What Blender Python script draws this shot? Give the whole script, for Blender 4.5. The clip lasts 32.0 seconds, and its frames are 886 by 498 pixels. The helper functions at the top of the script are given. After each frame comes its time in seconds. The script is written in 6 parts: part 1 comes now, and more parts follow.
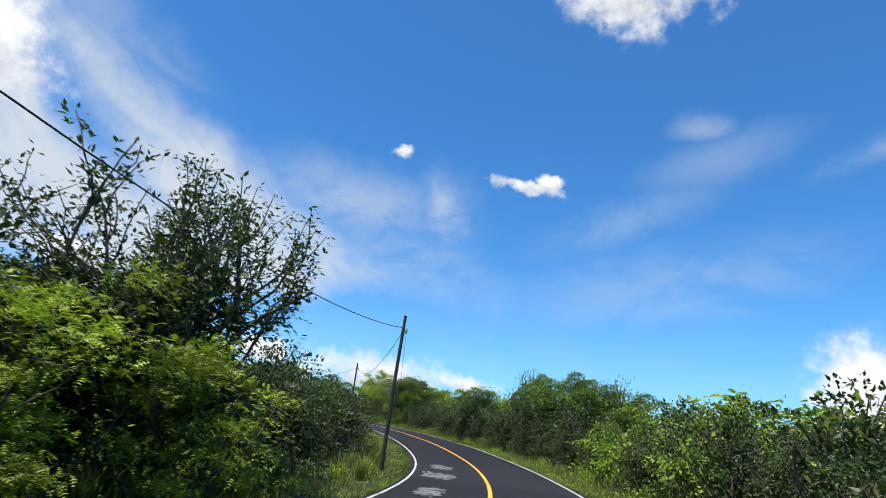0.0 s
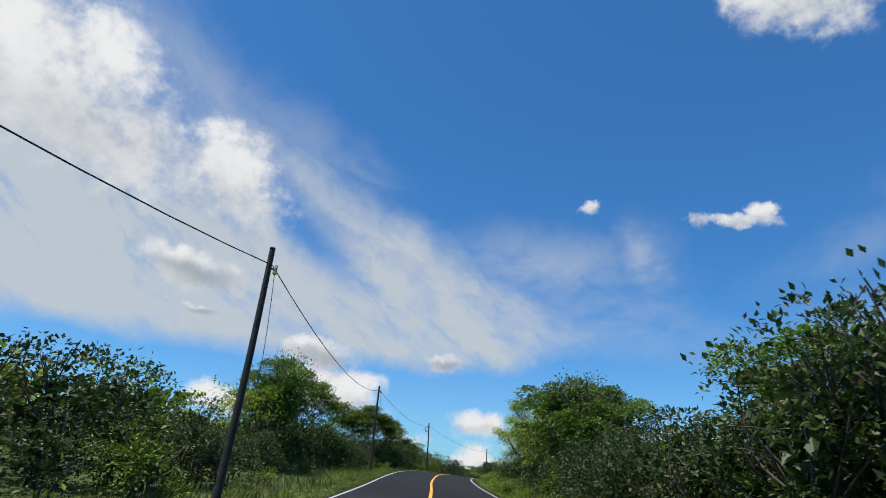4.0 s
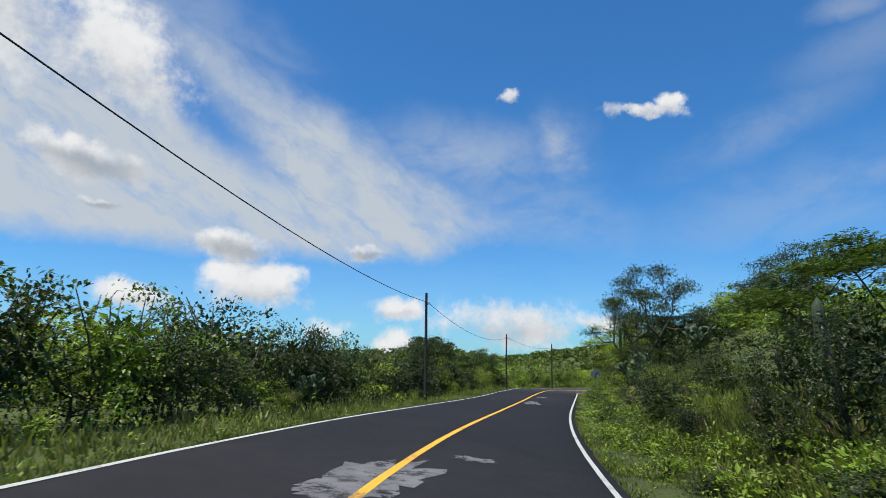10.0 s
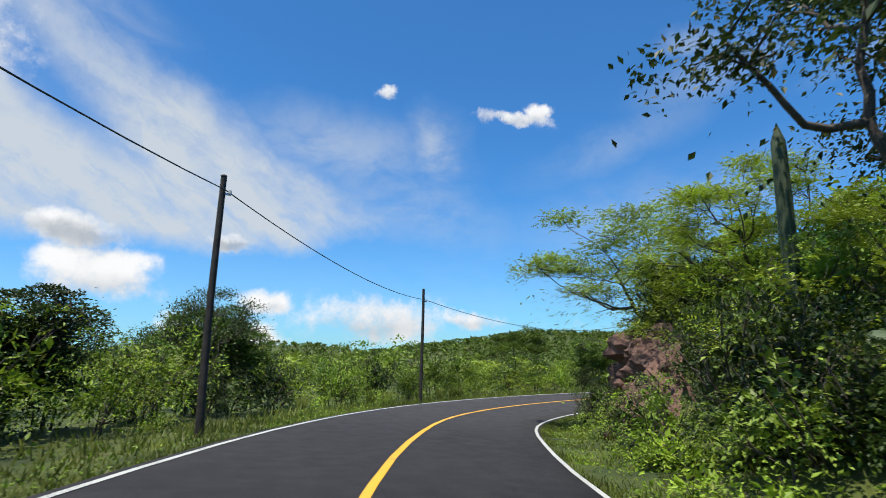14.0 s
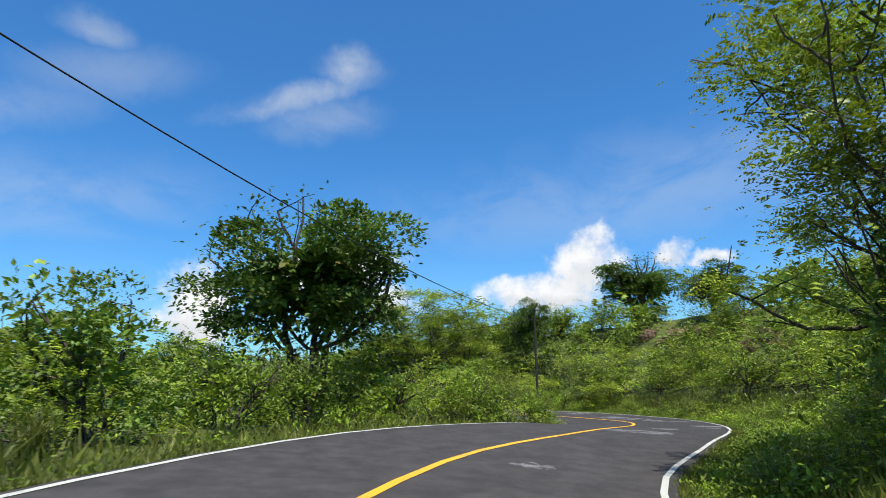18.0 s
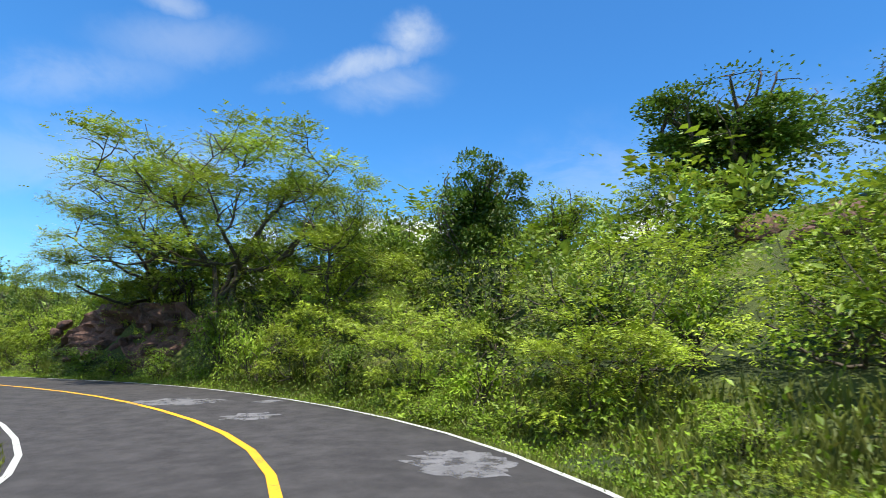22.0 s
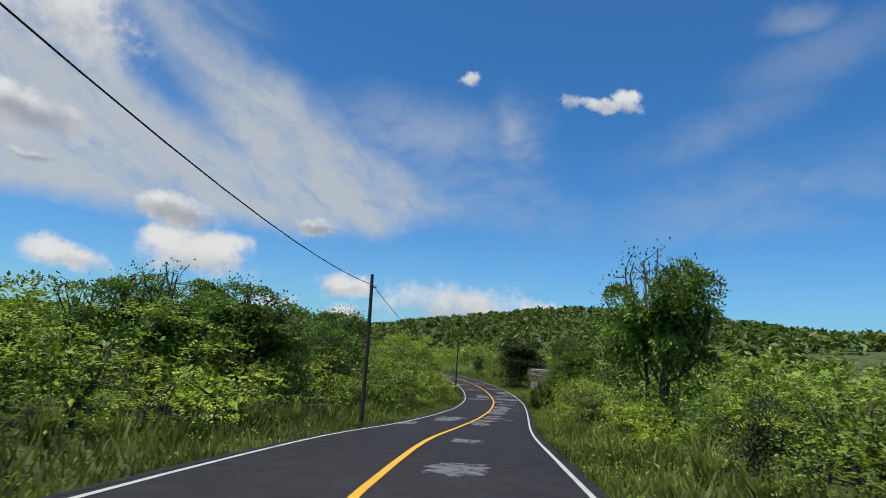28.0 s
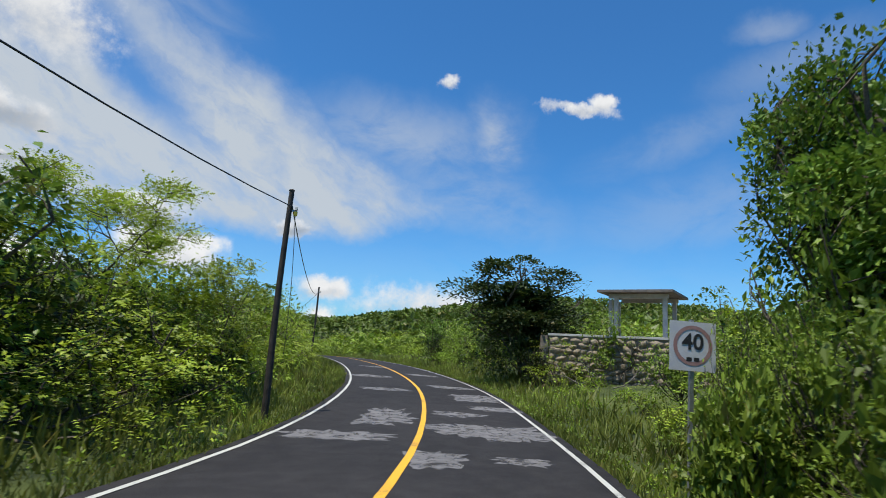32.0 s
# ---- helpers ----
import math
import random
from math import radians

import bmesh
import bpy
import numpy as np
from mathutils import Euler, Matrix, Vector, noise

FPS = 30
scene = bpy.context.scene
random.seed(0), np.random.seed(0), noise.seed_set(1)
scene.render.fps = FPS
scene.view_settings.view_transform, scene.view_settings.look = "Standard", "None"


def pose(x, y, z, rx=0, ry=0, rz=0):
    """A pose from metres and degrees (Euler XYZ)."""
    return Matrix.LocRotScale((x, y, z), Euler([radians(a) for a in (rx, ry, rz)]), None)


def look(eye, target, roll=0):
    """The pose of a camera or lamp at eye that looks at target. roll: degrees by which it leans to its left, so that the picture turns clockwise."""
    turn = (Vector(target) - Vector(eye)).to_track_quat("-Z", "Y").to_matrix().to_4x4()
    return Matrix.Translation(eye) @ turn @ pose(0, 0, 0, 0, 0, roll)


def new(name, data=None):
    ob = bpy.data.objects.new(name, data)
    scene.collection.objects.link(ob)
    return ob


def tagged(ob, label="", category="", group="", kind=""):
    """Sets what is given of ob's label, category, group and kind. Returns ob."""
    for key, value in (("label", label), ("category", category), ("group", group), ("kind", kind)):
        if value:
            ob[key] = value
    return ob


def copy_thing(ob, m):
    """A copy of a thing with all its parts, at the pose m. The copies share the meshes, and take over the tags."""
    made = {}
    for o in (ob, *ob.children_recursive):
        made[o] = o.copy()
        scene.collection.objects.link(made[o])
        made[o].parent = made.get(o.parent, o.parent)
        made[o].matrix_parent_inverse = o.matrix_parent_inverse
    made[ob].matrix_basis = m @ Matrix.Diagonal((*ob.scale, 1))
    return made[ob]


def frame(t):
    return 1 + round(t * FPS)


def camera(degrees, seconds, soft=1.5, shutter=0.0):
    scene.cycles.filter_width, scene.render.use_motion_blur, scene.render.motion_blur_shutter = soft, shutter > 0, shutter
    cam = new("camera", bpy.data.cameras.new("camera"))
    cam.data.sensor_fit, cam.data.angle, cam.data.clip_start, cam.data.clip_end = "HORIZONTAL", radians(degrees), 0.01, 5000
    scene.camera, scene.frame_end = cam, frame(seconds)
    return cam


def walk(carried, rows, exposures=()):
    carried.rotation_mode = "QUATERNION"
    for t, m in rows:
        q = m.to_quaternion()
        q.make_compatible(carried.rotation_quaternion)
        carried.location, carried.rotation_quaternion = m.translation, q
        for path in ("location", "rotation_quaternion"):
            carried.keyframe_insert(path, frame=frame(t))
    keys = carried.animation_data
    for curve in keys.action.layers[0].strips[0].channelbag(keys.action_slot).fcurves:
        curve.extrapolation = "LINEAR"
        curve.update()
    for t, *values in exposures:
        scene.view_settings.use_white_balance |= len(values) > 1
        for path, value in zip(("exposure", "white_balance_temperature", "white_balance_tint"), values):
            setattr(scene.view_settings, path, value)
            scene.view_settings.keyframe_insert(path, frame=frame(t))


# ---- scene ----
cam = camera(76.1, 32.0, soft=0.9, shutter=0.09)
# seconds, place, turn
PATH = [
    (0, -22.912, -63, -0.403, 107.068, -5.321, -25.183),
    (0.5, -19.365, -58.123, -0.598, 107.584, -5.397, -26.38),
    (1, -15.912, -53.158, -0.76, 108.298, -5.859, -26.326),
    (1.5, -12.75, -47.964, -0.883, 108.712, -6.046, -25.131),
    (2, -10.022, -42.523, -0.959, 109.307, -5.829, -21.809),
    (2.5, -7.672, -36.942, -0.97, 109.949, -5.941, -17.682),
    (3, -5.554, -31.252, -0.906, 110.868, -5.909, -12.476),
    (3.5, -3.699, -25.366, -0.772, 111.225, -4.548, -7.285),
    (4, -2.288, -19.237, -0.576, 112.047, -3.589, -3.804),
    (4.5, -1.271, -12.939, -0.364, 113.162, -3.003, -1.933),
    (5, -0.544, -6.509, -0.174, 113.573, -2.616, -1.103),
    (5.5, 0, 0, 0, 112.288, -2.245, -0.766),
    (6, 0.473, 6.569, 0.167, 109.143, -1.841, -0.863),
    (6.5, 0.874, 13.173, 0.34, 106.008, -1.554, -0.754),
    (7, 1.223, 19.748, 0.535, 104.973, -1.262, -0.961),
    (7.5, 1.638, 26.246, 0.745, 105.018, -1.275, -1.159),
    (8, 2.235, 32.65, 0.946, 104.663, -2.087, -1.258),
    (8.5, 3.068, 38.952, 1.091, 104.209, -2.7, -2.956),
    (9, 4.187, 45.142, 1.14, 103.355, -2.614, -5.549),
    (9.5, 5.598, 51.229, 1.102, 102.145, -1.77, -8.85),
    (10, 7.215, 57.229, 1.004, 101.235, -0.627, -11.347),
    (10.5, 8.955, 63.182, 0.864, 100.774, -0.67, -13.415),
    (11, 10.881, 69.089, 0.682, 100.612, -0.312, -15.182),
    (11.5, 13.044, 74.934, 0.483, 100.638, -0.127, -17.57),
    (12, 15.403, 80.736, 0.303, 100.064, -0.54, -19.764),
    (12.5, 17.903, 86.528, 0.165, 100.082, -0.648, -21.786),
    (13, 20.52, 92.32, 0.066, 100.7, -0.256, -23.801),
    (13.5, 23.177, 98.123, -0.039, 100.824, -0.217, -24.184),
    (14, 25.878, 103.897, -0.173, 100.948, -0.476, -24.473),
    (14.5, 28.729, 109.559, -0.357, 100.915, -0.109, -27.218),
    (15, 31.665, 115.054, -0.602, 101.159, 0.262, -31.48),
    (15.5, 34.875, 120.113, -0.883, 101.638, 0.638, -37.223),
    (16, 38.484, 124.549, -1.171, 102.098, 1.034, -44.263),
    (16.5, 42.425, 128.277, -1.384, 102.283, 1.463, -52.42),
    (17, 46.7, 131.161, -1.477, 102.499, 1.787, -61.865),
    (17.5, 51.209, 133.216, -1.498, 102.519, 0.909, -71.509),
    (18, 55.823, 134.413, -1.491, 102.277, 0.185, -83.861),
    (18.5, 60.336, 134.774, -1.484, 101.431, 0.272, -96.545),
    (19, 64.598, 134.3, -1.503, 99.789, -0.744, -106.114),
    (19.5, 68.542, 133.075, -1.588, 98.406, -0.774, -112.205),
    (20, 72.269, 131.423, -1.758, 97.322, -0.5, -114.212),
    (20.5, 76.086, 129.828, -1.965, 96.526, -1.651, -110.627),
    (21, 80.109, 128.605, -2.187, 96.53, -2.601, -102.042),
    (21.5, 84.372, 127.971, -2.422, 97.895, -2.101, -91.2),
    (22, 88.836, 128.221, -2.653, 99.059, -2.106, -78.322),
    (22.5, 93.307, 129.531, -2.839, 100.029, -1.844, -66.846),
    (23, 97.467, 132.055, -2.956, 101.199, -1.687, -54.752),
    (23.5, 101.036, 135.637, -3.032, 102.551, -2.658, -41.066),
    (24, 103.749, 140.077, -3.104, 102.247, -2.552, -29.087),
    (24.5, 105.701, 145.019, -3.222, 101.741, -2.846, -21.41),
    (25, 107.318, 150.305, -3.421, 101.566, -3.186, -18.927),
    (25.5, 108.75, 155.898, -3.669, 101.292, -3.526, -17.743),
    (26, 110.185, 161.743, -3.936, 101.318, -3.666, -17.36),
    (26.5, 111.711, 167.8, -4.229, 101.07, -3.247, -17.131),
    (27, 113.282, 174.004, -4.546, 100.585, -3.103, -16.992),
    (27.5, 114.996, 180.228, -4.851, 99.904, -3.211, -16.931),
    (28, 116.961, 186.383, -5.133, 99.481, -3.383, -16.9),
    (28.5, 119.087, 192.434, -5.498, 99.373, -3.505, -16.865),
    (29, 121.348, 198.304, -6.019, 99.622, -3.551, -16.821),
    (29.5, 123.759, 203.955, -6.604, 99.336, -3.371, -17.207),
    (30, 126.238, 209.419, -7.157, 99.251, -3.39, -17.595),
    (30.5, 128.713, 214.825, -7.632, 99.065, -3.508, -17.784),
    (31, 131.201, 220.24, -8.013, 99.277, -3.422, -18.348),
    (31.5, 133.732, 225.68, -8.367, 99.489, -3.435, -18.712),
    (32, 136.292, 231.191, -8.749, 99.801, -3.249, -19.073),
]
walk(cam, [(t, pose(*p)) for t, *p in PATH], exposures=[(0, 0.3), (0.6, 0.05), (1, -0.1), (3.5, -0.05), (5.5, -0.15), (9, -0.02), (12, -0.05), (14.5, 0.18), (17, 0.15), (20, 0.5), (23, 0.6), (24, 0.35), (25, 0.15), (28.5, -0.25), (32, 0.0)])

# ---- light ----
SUN_YAW, SUN_UP = 112.0, 74.0
sun_way = Vector((-math.sin(radians(SUN_YAW)) * math.cos(radians(SUN_UP)),
                  math.cos(radians(SUN_YAW)) * math.cos(radians(SUN_UP)), math.sin(radians(SUN_UP))))
sun = new("sun", bpy.data.lights.new("sun", "SUN"))
sun.data.energy, sun.data.angle, sun.data.color = 5.0, radians(0.53), (1.0, 0.94, 0.82)
sun.matrix_world = look(sun_way * 300, (0, 0, 0))


class Nodes:
    """Small wrapper to wire shader nodes by short calls."""

    def __init__(self, tree, fresh=True):
        self.tree = tree
        if fresh:
            tree.nodes.clear()

    def add(self, kind, inputs=None, **props):
        node = self.tree.nodes.new(kind)
        for key, value in props.items():
            setattr(node, key, value)
        for key, value in (inputs or {}).items():
            socket = node.inputs[key]
            if isinstance(value, bpy.types.NodeSocket):
                self.tree.links.new(value, socket)
            else:
                socket.default_value = value
        return node

    def math(self, op, a, b=0.0, c=None, clamp=False):
        ins = {0: a, 1: b}
        if c is not None:
            ins[2] = c
        return self.add("ShaderNodeMath", ins, operation=op, use_clamp=clamp).outputs[0]

    def noise(self, vector, scale, detail=4.0, rough=0.55, distort=0.0):
        return self.add("ShaderNodeTexNoise", {"Vector": vector, "Scale": scale, "Detail": detail, "Roughness": rough,
                                               "Distortion": distort}).outputs[0]

    def ramp(self, value, low, high, a=0.0, b=1.0, smooth=True):
        node = self.add("ShaderNodeMapRange", {0: value, 1: low, 2: high, 3: a, 4: b},
                        interpolation_type="SMOOTHSTEP" if smooth else "LINEAR")
        return node.outputs[0]

    def mix(self, factor, a, b):
        return self.add("ShaderNodeMix", {0: factor, 6: a, 7: b}, data_type="RGBA").outputs[2]

    def link(self, out, socket):
        self.tree.links.new(out, socket)


def make_sky():
    world = bpy.data.worlds.new("sky")
    scene.world = world
    world.use_nodes = True
    n = Nodes(world.node_tree)
    sky = n.add("ShaderNodeTexSky", sky_type="NISHITA", sun_disc=False, sun_elevation=radians(SUN_UP),
                sun_rotation=radians(-SUN_YAW), altitude=600.0, air_density=1.0, dust_density=0.6, ozone_density=3.0)
    way = n.add("ShaderNodeTexCoord").outputs["Generated"]
    curl = n.add("ShaderNodeTexNoise", {"Vector": way, "Scale": 16.0, "Detail": 5.0, "Roughness": 0.62}).outputs[1]
    shift = n.add("ShaderNodeVectorMath", {0: curl, 1: (0.5, 0.5, 0.5)}, operation="SUBTRACT").outputs[0]
    bent = n.add("ShaderNodeVectorMath", {0: shift, 1: (0.055, 0.055, 0.045), 2: way}, operation="MULTIPLY_ADD").outputs[0]
    bent = n.add("ShaderNodeVectorMath", {0: bent}, operation="NORMALIZE").outputs[0]
    xyz = n.add("ShaderNodeSeparateXYZ", {0: bent})
    deg = 180 / math.pi
    az = n.math("MULTIPLY", n.math("ARCTAN2", n.math("MULTIPLY", xyz.outputs[0], -1.0), xyz.outputs[1]), deg)
    el = n.math("MULTIPLY", n.math("ARCSINE", xyz.outputs[2]), deg)

    def blob(a0, e0, ra, re, turn, soft):
        """An oval in the sky: middle, half sizes and lean in degrees."""
        c, s = math.cos(radians(turn)), math.sin(radians(turn))
        k = math.cos(radians(e0))
        da, de = n.math("MULTIPLY_ADD", az, -k, a0 * k), n.math("SUBTRACT", el, e0)
        p = n.math("MULTIPLY_ADD", da, c / ra, n.math("MULTIPLY", de, s / ra))
        q = n.math("MULTIPLY_ADD", da, -s / re, n.math("MULTIPLY", de, c / re))
        r = n.math("SQRT", n.math("MULTIPLY_ADD", p, p, n.math("MULTIPLY", q, q)))
        return n.ramp(r, 1.0 + soft, 1.0 - soft, 0.0, 1.0)

    puffs = n.noise(way, 11.0, 9.0, 0.62)
    small = n.noise(way, 34.0, 6.0, 0.6)
    drawn = n.add("ShaderNodeMapping", {0: way, 2: (0.3, 0.5, 0.2), 3: (1.0, 1.0, 2.2)}).outputs[0]
    veil = n.noise(drawn, 5.0, 8.0, 0.62, 0.5)
    # the wide veil: above a level edge and below a slanting one, combed along the slant, with a clear rent in it
    warp = n.math("MULTIPLY_ADD", n.noise(way, 7.0, 6.0, 0.6), 7.0, -3.5)
    lower = n.ramp(n.math("ADD", n.math("SUBTRACT", el, n.math("MULTIPLY_ADD", n.math("MAXIMUM", n.math("MULTIPLY_ADD", az, -1.0, -9.0), 0.0), 0.28, 9.5)), n.math("MULTIPLY", warp, 0.4)), -0.8, 2.6)
    slant = n.math("SUBTRACT", n.math("MULTIPLY_ADD", az, 0.53, 23.6), el)
    upper = n.ramp(n.math("ADD", slant, n.math("MULTIPLY", warp, 0.9)), -2.5, 4.5)
    along, across = math.cos(radians(33)), math.sin(radians(33))
    comb = n.add("ShaderNodeCombineXYZ", {0: n.math("MULTIPLY", n.math("MULTIPLY_ADD", az, along, n.math("MULTIPLY", el, across)), 0.045),
                                          1: n.math("MULTIPLY", n.math("MULTIPLY_ADD", az, -across, n.math("MULTIPLY", el, along)), 0.20)}).outputs[0]
    streak = n.math("MULTIPLY_ADD", n.noise(comb, 1.6, 8.0, 0.62, 0.6), 0.75, n.math("MULTIPLY", n.noise(way, 22.0, 6.0, 0.6), 0.25))
    wide = n.math("MULTIPLY", lower, upper)
    wide = n.math("MULTIPLY", wide, n.ramp(az, 120.0, 60.0))
    wide = n.math("MULTIPLY", wide, n.math("SUBTRACT", 1.0, n.math("MULTIPLY", blob(12.3, 22.4, 6.5, 1.9, -44, 0.9), 0.9)))
    wide = n.math("MULTIPLY", wide, n.math("SUBTRACT", 1.0, n.math("MULTIPLY", blob(27.0, 30.0, 15.0, 6.0, -18, 0.8), 0.45)))
    wide = n.math("MULTIPLY", wide, n.ramp(el, 42.0, 26.0, 0.25, 1.0))
    wide = n.math("MULTIPLY", wide, n.ramp(az, -30.0, -8.0, 0.35, 1.0))
    cover = n.math("MULTIPLY", wide, n.ramp(streak, 0.28, 0.60, 0.46, 1.06))
    thin = 0.0
    for a0, e0, ra, re, turn, thick in CIRRUS:
        thin = n.math("MAXIMUM", thin, n.math("MULTIPLY", blob(a0, e0, ra, re, turn, 0.95), thick))
    cover = n.math("MAXIMUM", cover, n.math("MULTIPLY", thin, n.ramp(veil, 0.34, 0.62, 0.25, 1.2)))
    haze = n.math("MULTIPLY", n.ramp(el, 16.0, 0.0, 0.0, 0.22), n.ramp(veil, 0.3, 0.6, 0.5, 1.0))
    cover = n.math("MAXIMUM", cover, haze)
    heap, base = 0.0, 0.0
    for a0, e0, ra, re, turn, grey in CUMULUS:
        m = blob(a0, e0, ra * 1.15, re * 1.2, turn, 0.75)
        heap = n.math("MAXIMUM", heap, m)
        base = n.math("MAXIMUM", base, n.math("MULTIPLY", m, n.ramp(el, e0 + (0.1 + grey) * re, e0 - (0.9 - grey) * re, 0.0, 0.45 + 0.55 * grey)))
    low = n.math("MULTIPLY", n.ramp(el, 8.0, 2.5, 0.0, 0.5), n.ramp(n.noise(way, 6.0, 3.0), 0.5, 0.66))
    heap = n.math("MAXIMUM", heap, low)
    edge = n.math("ADD", heap, n.math("MULTIPLY_ADD", puffs, 2.4, n.math("MULTIPLY_ADD", small, 0.7, -1.55)))
    heap = n.math("MULTIPLY", n.ramp(edge, 0.22, 1.05), n.ramp(heap, 0.03, 0.45))
    body = n.ramp(n.math("MULTIPLY_ADD", puffs, 0.7, n.math("MULTIPLY", small, 0.3)), 0.62, 0.36)
    shade = n.math("MULTIPLY_ADD", base, 0.75, n.math("MULTIPLY", body, 0.22), clamp=True)
    white = n.mix(shade, (1.12, 1.13, 1.14, 1), (0.36, 0.42, 0.50, 1))
    blue = n.add("ShaderNodeVectorMath", {0: sky.outputs[0], 1: SKY_GAIN}, operation="MULTIPLY").outputs[0]
    tone = n.mix(n.math("MINIMUM", cover, 0.94), blue, (0.71, 0.78, 0.85, 1))
    tone = n.mix(heap, tone, white)
    back = n.add("ShaderNodeBackground", {0: tone, 1: 0.78})
    n.link(back.outputs[0], n.add("ShaderNodeOutputWorld").inputs[0])


SKY_GAIN = (0.060, 0.141, 0.200)
# azimuth to the left of north, height, half sizes, lean, all in degrees, and thickness
CIRRUS = [(-49.6, 28.8, 2.0, 1.0, -8, 0.3), (-23.5, 21.3, 2.4, 2.8, 10, 0.55), (-14, 20.5, 8, 2.8, -8, 0.42), (-42, 20.5, 7, 1.6, 20, 0.2), (-20, 15.5, 9, 3, -20, 0.3), (12, 29, 9, 3, -30, 0.3), (-73.5, 29.5, 2.0, 1.3, 0, 0.5),
          (-68.5, 26.3, 5.5, 0.9, 20, 0.45), (-147, 20, 8, 1.6, 22, 0.4), (-51, 25.5, 5, 1.6, 15, 0.2), (-71, 24.5, 4, 1.5, 10, 0.3),
          (-105, 17, 22, 4, 5, 0.22), (-46, 14, 12, 3, 8, 0.22)]
# the same for heaped clouds, with the share of their height that lies in grey shade
CUMULUS = [(20.5, 26, 5.0, 3.4, -14, 0.0), (37, 29.5, 9.0, 5.2, -24, 0.15), (-31.5, 23.7, 3.4, 0.5, -10, 0.0), (-34.6, 24.0, 0.9, 0.8, 0, 0.0), (-29.0, 24.1, 1.0, 0.7, 0, 0.0), (-18.6, 26.0, 1.1, 0.55, 12, 0.0), (-44.0, 42.3, 6.0, 3.6, -6, 0.15),
           (7.2, 7.0, 4.3, 1.9, -5, 0.1), (9.3, 10.5, 3.2, 1.2, -6, 0.8), (-3.5, 10.6, 1.7, 0.7, -4, 0.8),
           (22, 16.8, 4.2, 1.4, -11, 0.8), (20.7, 13.4, 1.8, 0.5, -9, 0.8), (-6.8, 5.0, 2.4, 1.1, -2, 0.1), (-6.5, 1.5, 2.1, 1.2, 0, 0.1),
           (-17.5, 3.9, 5.8, 1.9, -2, 0.25), (17.3, 5.5, 2.9, 1.0, -4, 0.1), (-27.3, 4.0, 2.2, 0.8, 0, 0.1)]
CUMULUS_EAST = [(-98.6, 10.9, 3.0, 2.8, -25, 0.0), (-94.2, 7.6, 5.5, 1.4, -2, 0.15), (-106, 11.1, 1.6, 1.1, 0, 0.0),
                (-109.6, 10.3, 1.7, 0.6, 0, 0.0), (-60.1, 5.6, 3.0, 3.4, 2, 0.1), (-72.4, 10.0, 5.8, 1.5, 4, 0.1), (-79.2, 7.1, 2.5, 1.5, 4, 0.2)]
CUMULUS += CUMULUS_EAST
make_sky()

# ---- materials ----


def material(name):
    mat = bpy.data.materials.new(name)
    mat.use_nodes = True
    n = Nodes(mat.node_tree)
    out = n.add("ShaderNodeOutputMaterial")
    bsdf = n.add("ShaderNodeBsdfPrincipled")
    n.link(bsdf.outputs[0], out.inputs[0])
    return mat, n, bsdf, out


def plain(name, low, high, scale=6.0, rough=0.8, bump=0.2, fine=60.0, metal=0.0):
    """A surface whose colour wanders between two tones, with fine grain and relief."""
    mat, n, bsdf, out = material(name)
    co = n.add("ShaderNodeTexCoord").outputs["Object"]
    big, grain = n.noise(co, scale, 5.0), n.noise(co, fine, 3.0)
    mixed = n.mix(n.ramp(n.math("MULTIPLY_ADD", grain, 0.4, n.math("MULTIPLY", big, 0.6)), 0.3, 0.7), (*low, 1), (*high, 1))
    n.link(mixed, bsdf.inputs["Base Color"])
    bsdf.inputs["Roughness"].default_value, bsdf.inputs["Metallic"].default_value = rough, metal
    b = n.add("ShaderNodeBump", {"Strength": bump, "Distance": 0.02, "Height": n.math("ADD", big, grain)})
    n.link(b.outputs[0], bsdf.inputs["Normal"])
    return mat


def leaf_material(name, low, high, glow=0.27, rough=0.48):
    """Leaves: tone varies from plant to plant and from leaf to leaf; light shines through."""
    mat, n, bsdf, out = material(name)
    island = n.add("ShaderNodeNewGeometry").outputs["Random Per Island"]
    plant = n.add("ShaderNodeObjectInfo").outputs["Random"]
    f = n.math("MULTIPLY_ADD", island, 0.62, n.math("MULTIPLY", plant, 0.38))
    tone = n.mix(f, (*low, 1), (*high, 1))
    spot = n.add("ShaderNodeNewGeometry").outputs["Position"]
    patchy = n.ramp(n.noise(spot, 0.22, 3.0, 0.6), 0.34, 0.66, 0.72, 1.3)
    patchy = n.math("MULTIPLY", patchy, n.ramp(n.noise(spot, 1.3, 2.0), 0.35, 0.65, 0.7, 1.3))
    tone = n.add("ShaderNodeVectorMath", {0: tone, 3: patchy}, operation="SCALE").outputs[0]
    dry = n.ramp(island, 0.955, 0.97)
    tone = n.mix(n.math("MULTIPLY", dry, 0.6), tone, (0.22, 0.17, 0.05, 1))
    n.link(tone, bsdf.inputs["Base Color"])
    bsdf.inputs["Roughness"].default_value = rough
    bsdf.inputs["Specular IOR Level"].default_value = 0.35
    thin = n.add("ShaderNodeBsdfTranslucent", {0: tone})
    both = n.add("ShaderNodeMixShader", {0: glow, 1: bsdf.outputs[0], 2: thin.outputs[0]})
    n.link(both.outputs[0], out.inputs[0])
    return mat


